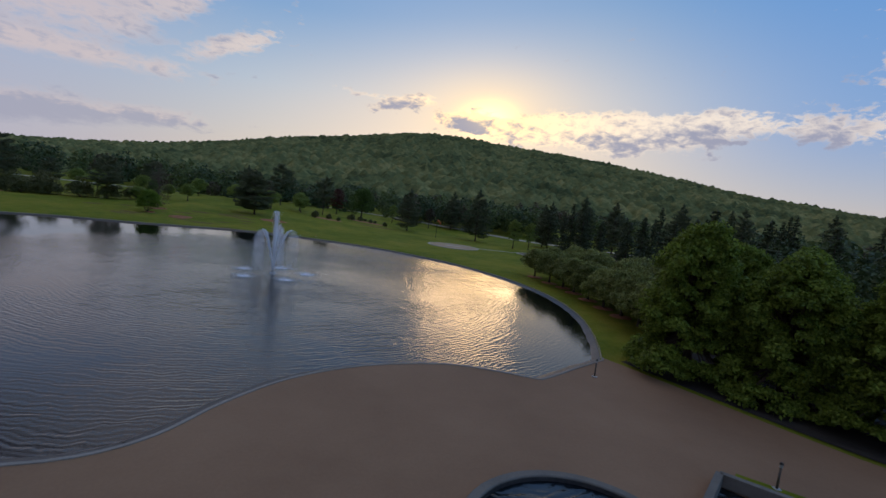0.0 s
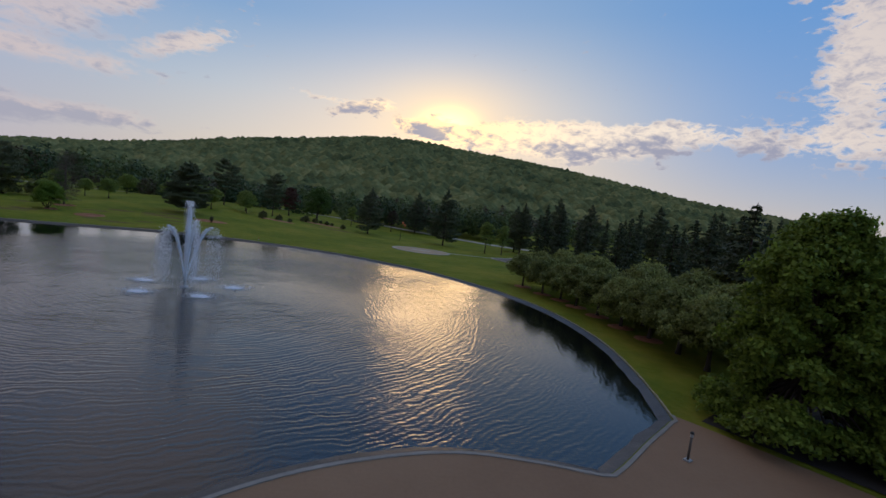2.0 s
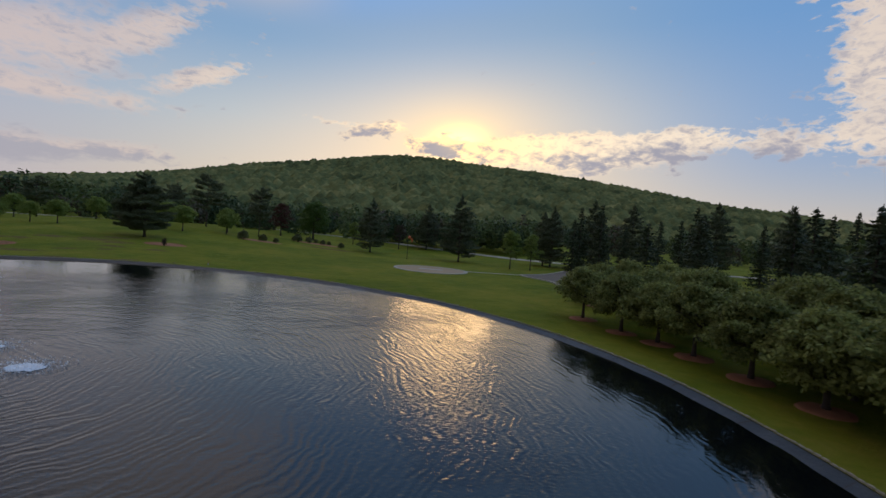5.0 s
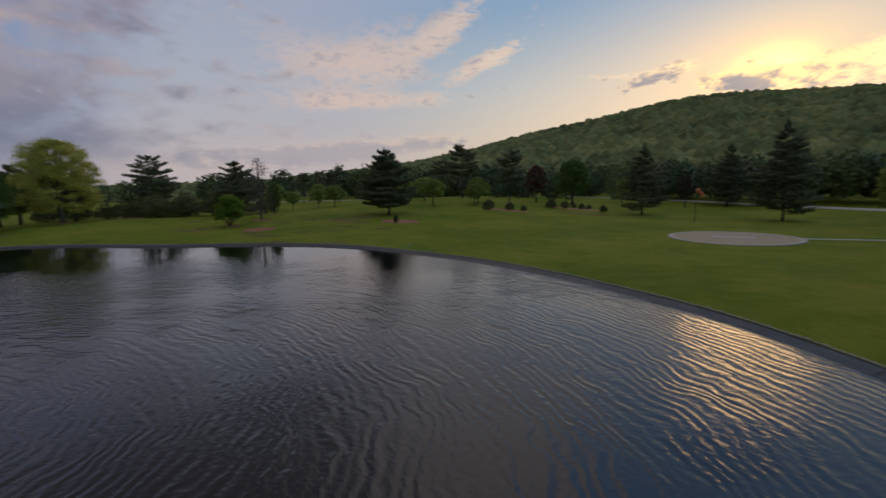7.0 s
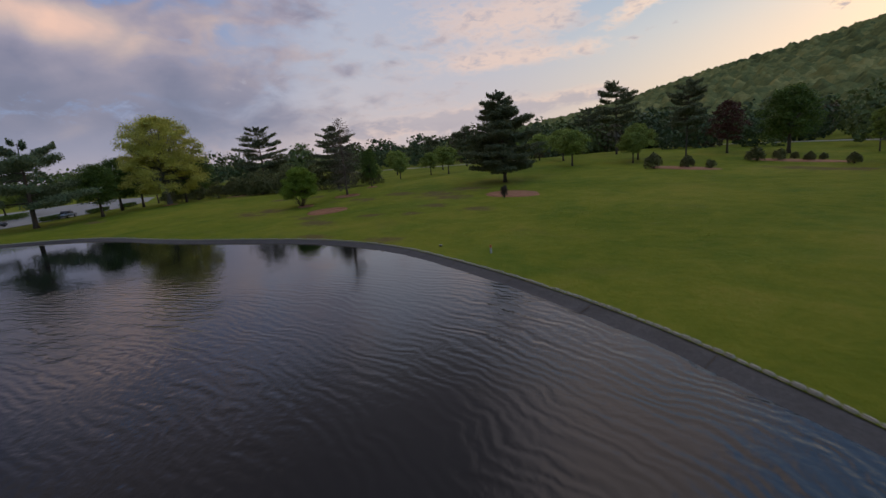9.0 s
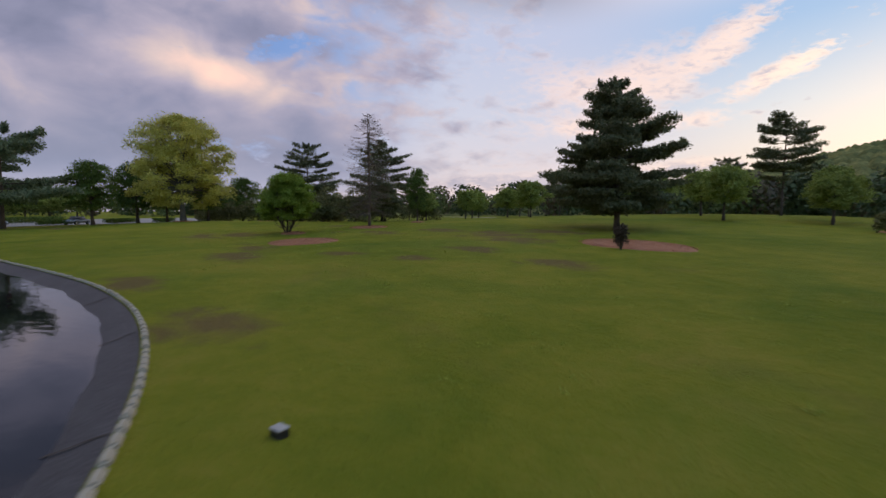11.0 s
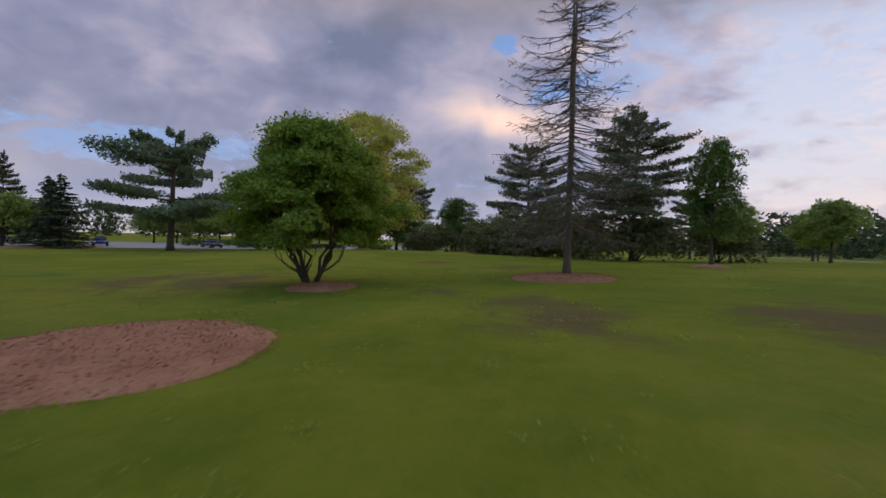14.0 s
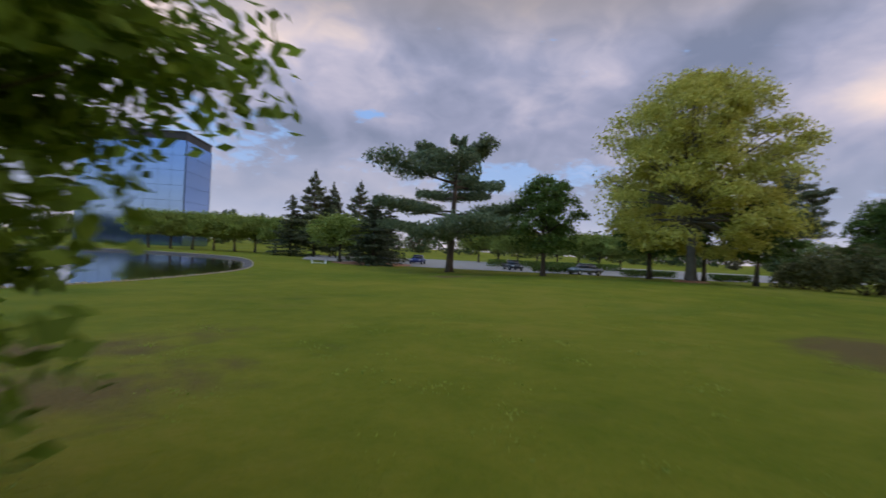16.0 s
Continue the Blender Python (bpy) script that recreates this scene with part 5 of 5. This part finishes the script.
def fountain(x, y):
    """Jets of white water: one upright, others thrown outward round it."""
    global rng
    rng = np.random.default_rng(5)
    f = tagged(new("fountain"), "white water jets of a floating fountain in the pond", "fountain")
    f.location = (x, y, WATER_Z)
    bm = bmesh.new()
    bmesh.ops.create_cone(bm, cap_ends=True, segments=20, radius1=0.5, radius2=0.3, depth=0.2, matrix=Matrix.Translation((0, 0, 0.02)))
    bmesh.ops.create_cone(bm, cap_ends=True, segments=12, radius1=0.12, radius2=0.10, depth=0.35, matrix=Matrix.Translation((0, 0, 0.25)))
    part("nozzle_float", bm, PALEMETAL, f, "pale round float with nozzles")

    def stream(path, radii, name):
        v, fc = [], []
        tube(v, fc, path, radii, 10)
        v = [(a + 0.05 * noise.noise((a * 5, b * 5, c * 2)), b + 0.05 * noise.noise((a * 5, c * 2, b * 5)), c) for a, b, c in v]
        link_mesh(name, v, fc, JET, f, smooth=True)

    def drops(pts, size):
        return leaves(pts, rng.normal(size=pts.shape), size, 0.1, 0.6)

    tall = 7.4
    stream([(0, 0, 0.5 + (tall - 0.5) * t) for t in np.linspace(0, 1, 14)], [0.10 + 0.34 * t * (1.15 - t) for t in np.linspace(0, 1, 14)], "main_jet")
    spots = [drops(np.stack([rng.normal(size=3200) * 0.13 * (0.5 + t), rng.normal(size=3200) * 0.13 * (0.5 + t), 0.5 + (tall + 0.1) * t], 1), 0.05) for t in [rng.uniform(0.1, 1, 3200) ** 0.7]]
    veil = []
    for k in range(5):
        w = 2 * math.pi * (k + 0.30) / 5
        d = np.array([math.cos(w), math.sin(w)])
        ts = np.linspace(0, 1, 12)
        top = 5.3 + 0.5 * math.sin(k * 2.1)
        stream([(d[0] * 2.0 * t, d[1] * 2.0 * t, 0.4 + top * (1 - (1 - t) ** 2)) for t in ts], [0.06 + 0.10 * t * (1.3 - t) for t in ts], "side_jet")
        n = 3600
        t = rng.uniform(0.2, 1.6, n) ** 0.8
        z = np.maximum(0.05, 0.4 + top * (1 - (1 - t) ** 2) * 1.02)
        fall = np.where(t > 0.8, rng.uniform(0.05, 1, n) ** 0.7, 1.0)
        spots.append(drops(np.stack([d[0] * 2.0 * t + rng.normal(size=n) * 0.09 * (0.3 + t), d[1] * 2.0 * t + rng.normal(size=n) * 0.09 * (0.3 + t), np.maximum(0.03, z * fall)], 1), 0.038))
        v, fc = [], []
        for j in range(20):
            a = 2 * math.pi * j / 20
            e = 1 + 0.35 * noise.noise((math.cos(a) * 2, math.sin(a) * 2, k))
            v.append((d[0] * 4.2 + 0.85 * e * math.cos(a), d[1] * 4.2 + 0.6 * e * math.sin(a), 0.02))
            v.append((d[0] * 4.2 + 0.35 * e * math.cos(a), d[1] * 4.2 + 0.25 * e * math.sin(a), 0.05))
        for j in range(20):
            b = (j + 1) % 20
            fc.append((2 * j, 2 * b, 2 * b + 1, 2 * j + 1))
        fc.append(tuple(2 * j + 1 for j in range(20)))
        link_mesh("foam", v, fc, FOAM, f, "white foam where a jet falls")
        spots.append(drops(np.stack([d[0] * 4.2 + rng.normal(size=900) * 0.75, d[1] * 4.2 + rng.normal(size=900) * 0.6, np.abs(rng.normal(size=900)) * 0.10 + 0.02], 1), 0.04))
    n = 2200
    w = rng.uniform(0, 2 * math.pi, n)
    r = np.abs(rng.normal(size=n)) * 1.4
    spots.append(drops(np.stack([r * np.cos(w), r * np.sin(w), rng.uniform(0.03, 1, n) ** 1.3 * np.maximum(0.5, 4.6 - r)], 1), 0.034))
    tagged(quad_mesh("spray", np.concatenate(spots), JET, f), "falling white drops and mist", kind="stuff")


fountain(-19.9, 59.7)

# ---- posts, basins and small things ----


def path_lamp(x, y, turn, label):
    """A slim lamp post with a base plate and a capped head."""
    ob = tagged(new("path_lamp"), label, "path lamp", "path lamps on the plaza")
    ob.matrix_basis = pose(x, y, 0.02, 0, 0, turn) @ Matrix.Diagonal((0.68, 0.68, 0.74, 1))
    bm = bmesh.new()
    box(bm, 0, 0, 0.05, 0.46, 0.46, 0.10, 0.02)
    part("base_plate", bm, PALEMETAL, ob, "pale square base plate")
    bm = bmesh.new()
    bmesh.ops.create_cone(bm, cap_ends=True, segments=14, radius1=0.085, radius2=0.075, depth=1.4, matrix=Matrix.Translation((0, 0, 0.8)))
    part("post", bm, BRONZE, ob, smooth=True)
    bm = bmesh.new()
    bmesh.ops.create_cone(bm, cap_ends=True, segments=14, radius1=0.10, radius2=0.10, depth=0.22, matrix=Matrix.Translation((0, 0, 1.61)))
    part("lens", bm, PALEMETAL, ob, "pale lamp lens")
    bm = bmesh.new()
    bmesh.ops.create_cone(bm, cap_ends=True, segments=14, radius1=0.15, radius2=0.09, depth=0.12, matrix=Matrix.Translation((0, 0, 1.78)))
    part("cap", bm, DARKMETAL, ob)
    return ob


path_lamp(-13.8, 14.9, 10, "slim dark metal path lamp on the brown paving")
path_lamp(13.1, 33.4, 30, "slim dark metal path lamp at the pond's corner")
path_lamp(17.5, 20.6, 0, "slim dark metal path lamp beside the grass strip")


def round_basin(x, y, r):
    """A round pool with a broad stone rim."""
    ob = tagged(new("basin"), "round stone basin with dark moving water", "basin")
    ob.location = (x, y, 0.02)
    n = 64
    prof = [(r + 0.03, 0.0), (r, 0.24), (r - 0.05, 0.28), (r - 0.40, 0.28), (r - 0.45, 0.24), (r - 0.48, 0.0)]
    verts, faces = [], []
    for rr, z in prof:
        verts += [(rr * math.cos(2 * math.pi * k / n), rr * math.sin(2 * math.pi * k / n), z) for k in range(n)]
    for i in range(len(prof) - 1):
        for k in range(n):
            j = (k + 1) % n
            faces.append((i * n + k, i * n + j, (i + 1) * n + j, (i + 1) * n + k))
    link_mesh("rim", verts, faces, STONE, ob, "weathered stone rim")
    link_mesh("inner_wall", [((r - 0.50) * math.cos(2 * math.pi * k / n), (r - 0.50) * math.sin(2 * math.pi * k / n), z) for z in (0.005, 0.22) for k in range(n)],
              [(k, (k + 1) % n, n + (k + 1) % n, n + k) for k in range(n)], LINER, ob)
    link_mesh("basin_water", [((r - 0.52) * math.cos(2 * math.pi * k / n), (r - 0.52) * math.sin(2 * math.pi * k / n), 0.05) for k in range(n)], [tuple(range(n))], BASIN_WATER, ob, "rippled blue-grey water")


round_basin(6.6, 15.2, 4.6)


def sunken_court():
    """Two stone walls that meet in a corner round a dark pool, with foam on it."""
    ob = tagged(new("stone_wall"), "pale stone wall with a sharp corner round a dark pool", "stone wall")
    ob.location = (14.6, 20.5, 0.02)
    for a, b in (((0, 0), (-4.4, -5.2)), ((0, 0), (9.0, -6.4))):
        a, b = Vector(a), Vector(b)
        d = b - a
        bm = bmesh.new()
        mid = (a + b) / 2
        box(bm, mid.x, mid.y, 0.33, d.length, 0.34, 0.62, 0.02, math.degrees(math.atan2(d.y, d.x)))
        part("wall", bm, STONE, ob)
    verts = [(0, -0.25, 0.03), (-4.2, -5.2, 0.03), (2.5, -8.5, 0.03), (8.7, -7.3, 0.03)]
    link_mesh("pool", verts, [(0, 1, 2, 3)], BASIN_WATER, ob, "dark water")
    for k, (x, y) in enumerate([(-0.3, -1.6), (0.1, -2.1), (0.6, -1.9), (-0.6, -2.4), (0.9, -2.7)]):
        v = [(x + (0.22 + 0.1 * noise.noise((j, k, 0))) * math.cos(j * 0.6283), y + 0.13 * math.sin(j * 0.6283), 0.045) for j in range(10)]
        link_mesh("foam", v, [tuple(range(10))], FOAM, ob)


sunken_court()
tagged(sheet("grass_strip", [(15.2, 20.5), (16.2, 21.6), (18.4, 20.2), (28, 13.6), (26.0, 11.6), (24.0, 14.0)], LAWN, 0.07, False), "narrow strip of grass beside the stone wall", "grass strip", kind="structure")


def utility_box(x, y):
    ob = tagged(new("utility_box"), "small grey box with a pale lid in the lawn", "utility box")
    ob.matrix_basis = at(x, y, 25)
    bm = bmesh.new()
    box(bm, 0, 0, 0.04, 0.17, 0.15, 0.12, 0.02)
    part("body", bm, DARKMETAL, ob)
    bm = bmesh.new()
    box(bm, 0, 0, 0.11, 0.19, 0.16, 0.025, 0.01)
    part("lid", bm, PALEMETAL, ob, "pale lid")


utility_box(-30.4, 104.6)


def marker(x, y):
    ob = tagged(new("marker_post"), "short grey marker post with an orange top", "marker post")
    ob.matrix_basis = at(x, y)
    bm = bmesh.new()
    bmesh.ops.create_cone(bm, cap_ends=True, segments=10, radius1=0.06, radius2=0.05, depth=0.40, matrix=Matrix.Translation((0, 0, 0.18)))
    part("post", bm, PALEMETAL, ob)
    bm = bmesh.new()
    bmesh.ops.create_cone(bm, cap_ends=True, segments=10, radius1=0.06, radius2=0.05, depth=0.16, matrix=Matrix.Translation((0, 0, 0.46)))
    part("cap", bm, ORANGE, ob, "bright orange cap")


marker(-25.9, 104.6)


def windsock(x, y):
    ob = tagged(new("windsock"), "orange windsock hanging from a thin pole", "windsock")
    ob.matrix_basis = at(x, y)
    bm = bmesh.new()
    bmesh.ops.create_cone(bm, cap_ends=True, segments=8, radius1=0.07, radius2=0.05, depth=6.0, matrix=Matrix.Translation((0, 0, 2.95)))
    part("pole", bm, DARKMETAL, ob)
    v, fc = [], []
    tube(v, fc, [(0.05, 0, 5.8), (0.5, 0.05, 5.7), (0.95, 0.1, 5.3), (1.15, 0.1, 4.6)], [0.42, 0.40, 0.33, 0.22], 10)
    link_mesh("sock", v, fc, ORANGE, ob, "drooping orange cloth sock")


windsock(1.0, 160)


def barrier(x, y, turn):
    """A small white barrier: two posts and a bar."""
    ob = tagged(new("barrier"), "small white barrier with two posts on the grass", "barrier")
    ob.matrix_basis = at(x, y, turn)
    for u in (-0.8, 0.8):
        bm = bmesh.new()
        box(bm, u, 0, 0.19, 0.16, 0.14, 0.44, 0.03)
        part("post", bm, WHITE, ob)
    bm = bmesh.new()
    box(bm, 0, 0, 0.08, 1.5, 0.04, 0.05, 0.01)
    part("bar", bm, WHITE, ob)


barrier(-102.4, 68.2, -40)
# ---- cars and buildings to the west ----
GLASS_DARK = surface("car_glass", [(0.015, 0.018, 0.022), (0.025, 0.028, 0.032)], 2, 0.08, 0)
TYRE = surface("tyre", [(0.012, 0.012, 0.012), (0.025, 0.025, 0.025)], 8, 0.9, 0.2, 0.005)


def car(x, y, turn, colour, label):
    """A saloon car: body, cabin, windows, wheels and lamps."""
    ob = tagged(new("car"), label, "car", "parked cars")
    ob.matrix_basis = at(x, y, turn)
    ob.location.z += 0.06
    paint = surface("car_paint", [tuple(c * 0.9 for c in colour), colour], 1, 0.3, 0)
    bm = bmesh.new()
    box(bm, 0, 0, 0.58, 4.5, 1.78, 0.56, 0.14)
    part("body", bm, paint, ob, smooth=True)
    bm = bmesh.new()
    got = bmesh.ops.create_cube(bm, size=1.0, matrix=Matrix.Translation((-0.2, 0, 1.08)) @ Matrix.Diagonal((2.6, 1.56, 0.56, 1)))
    for v in got["verts"]:
        if v.co.z > 1.1:
            v.co.x = -0.2 + (v.co.x + 0.2) * 0.58
            v.co.y *= 0.84
    bmesh.ops.bevel(bm, geom=list(bm.edges), offset=0.07, segments=2, affect="EDGES")
    part("cabin", bm, GLASS_DARK, ob, "dark windows", True)
    bm = bmesh.new()
    box(bm, -0.2, 0, 1.37, 1.5, 1.28, 0.06, 0.02)
    part("roof", bm, paint, ob)
    for u in (-1.4, 1.4):
        for v in (-0.82, 0.82):
            bm = bmesh.new()
            bmesh.ops.create_cone(bm, cap_ends=True, segments=18, radius1=0.32, radius2=0.32, depth=0.22, matrix=pose(u, v, 0.32, 90))
            w = part("wheel", bm, TYRE, ob)
            bm = bmesh.new()
            bmesh.ops.create_cone(bm, cap_ends=True, segments=14, radius1=0.19, radius2=0.17, depth=0.24, matrix=pose(u, v, 0.32, 90))
            part("rim", bm, PALEMETAL, w)
    for u, m in ((2.22, WHITE), (-2.22, ORANGE)):
        for v in (-0.62, 0.62):
            bm = bmesh.new()
            box(bm, u, v, 0.66, 0.08, 0.34, 0.14, 0.02)
            part("headlight" if u > 0 else "tail_light", bm, m, ob)


car(-121.5, 66.0, 35, (0.04, 0.06, 0.22), "blue car parked by the mulch bed")
car(-126.3, 80.1, 50, (0.05, 0.055, 0.06), "dark grey car in the car park")
car(-126.0, 91.0, -28, (0.22, 0.24, 0.27), "silver grey saloon car in the car park")
car(-123.2, 48.7, 20, (0.30, 0.32, 0.34), "pale grey car parked under the trees")
car(-126.1, 50.5, 20, (0.45, 0.46, 0.47), "white car parked under the trees")
car(-122.2, 57.6, 20, (0.03, 0.035, 0.04), "black car parked under the trees")


def office_tower(x, y, turn, w, d, h):
    """A tall office block faced with mirror glass."""
    ob = tagged(new("office_building"), "tall blue mirror-glass office building beyond the trees", "office building")
    ob.matrix_basis = pose(x, y, 0, 0, 0, turn)
    glass = surface("mirror_glass", [(0.16, 0.28, 0.52), (0.20, 0.34, 0.60)], 0.2, 0.08, 0, metal=0.9)
    bm = bmesh.new()
    box(bm, 0, 0, h / 2, w - 0.3, d - 0.3, h, 0.05)
    part("core", bm, DARKMETAL, ob)
    bm = bmesh.new()
    box(bm, 0, 0, h + 0.15, w + 0.1, d + 0.1, 0.4, 0.05)
    part("roof", bm, DARKMETAL, ob)
    floors, bay = int(h / 3.6), 3.0
    pane = bpy.data.meshes.new("pane")
    bm = bmesh.new()
    box(bm, 0, 0, 0, bay - 0.04, 0.06, 3.55, 0.01)
    bm.to_mesh(pane)
    bm.free()
    pane.materials.append(glass)
    for f in range(floors):
        for side, (span, depth, a) in enumerate(((w, d, 0), (d, w, 90), (w, d, 180), (d, w, 270))):
            n = int(span / bay)
            for k in range(n):
                p = new("pane", pane)
                p.parent = ob
                p.matrix_basis = pose(0, 0, 0, 0, 0, a) @ Matrix.Translation(((k - (n - 1) / 2) * bay, -depth / 2, 1.8 + f * 3.6))


office_tower(-108.6, -18.0, -42.2, 24, 16, 27)

# ---- grass tufts near the low part of the flight ----


def tufts():
    """Longer blades and weeds that stand out of the mown lawn."""
    global rng
    rng = np.random.default_rng(9)
    quads = []
    for k in range(1000):
        t = rng.uniform(0, 1)
        x = -28 - 55 * t + rng.normal() * 8
        y = 104 + 15 * t + rng.normal() * 9 + (6 if rng.uniform() < 0.3 else 0)
        if min((Vector((x, y)) - p).length for p in rim[::6]) < 2.5 or y < 104:
            continue
        n = rng.integers(8, 26)
        base = np.array([x, y, ground_z(x, y) + 0.02]) + np.concatenate([rng.normal(size=(n, 2)) * rng.uniform(0.05, 0.26), rng.uniform(0, 0.05, (n, 1))], 1)
        quads.append(leaves(base, np.tile(np.array([0, 0, 1.0]), (n, 1)), rng.uniform(0.018, 0.038), rng.uniform(0.6, 0.95), 0.5))
    tagged(quad_mesh("grass_tufts", np.concatenate(quads), GRASS_BLADE), "longer grass blades and weeds in the lawn", "grass", kind="stuff")


tufts()

# ---- coping stones along the lawn side of the pond, last ----


def coping():
    """Single stones set in a row on the rim; those by the flight's crossing are parts, the others joined."""
    row = tagged(new("coping"), "row of small pale stones along the pond's rim", "coping", kind="structure")
    line = [p for p in spline(RIM, 0.36) if not (p.y < 38.4 and -25.5 < p.x < 15.3)]
    me = bpy.data.meshes.new("stone")
    bm = bmesh.new()
    box(bm, 0, 0, 0.015, 0.31, 0.12, 0.12, 0.028)
    bm.to_mesh(me)
    bm.free()
    me.materials.append(COPING)
    rest_v, rest_f = [], []
    shape_v, shape_f = [v.co.copy() for v in me.vertices], [tuple(p.vertices) for p in me.polygons]
    near = sorted(range(len(line)), key=lambda i: (line[i] - Vector((-28, 102))).length)[:300]
    near = set(near)
    jig = random.Random(4)
    for i, p in enumerate(line):
        q = line[(i + 1) % len(line)]
        if (q - p).length > 2:
            q = p + (p - line[i - 1])
        d = (q - p).normalized()
        c = p + Vector((d.y, -d.x)) * 0.09
        m = pose(c.x, c.y, jig.uniform(-0.03, 0.02), jig.uniform(-6, 6), jig.uniform(-4, 4), math.degrees(math.atan2(d.y, d.x)) + jig.uniform(-3, 3))
        if i in near:
            s = new("stone", me)
            s.parent = row
            s.matrix_basis = m
        else:
            b = len(rest_v)
            rest_v += [m @ v for v in shape_v]
            rest_f += [tuple(b + k for k in f) for f in shape_f]
    tagged(link_mesh("stones", rest_v, rest_f, COPING, row), kind="stuff")


coping()
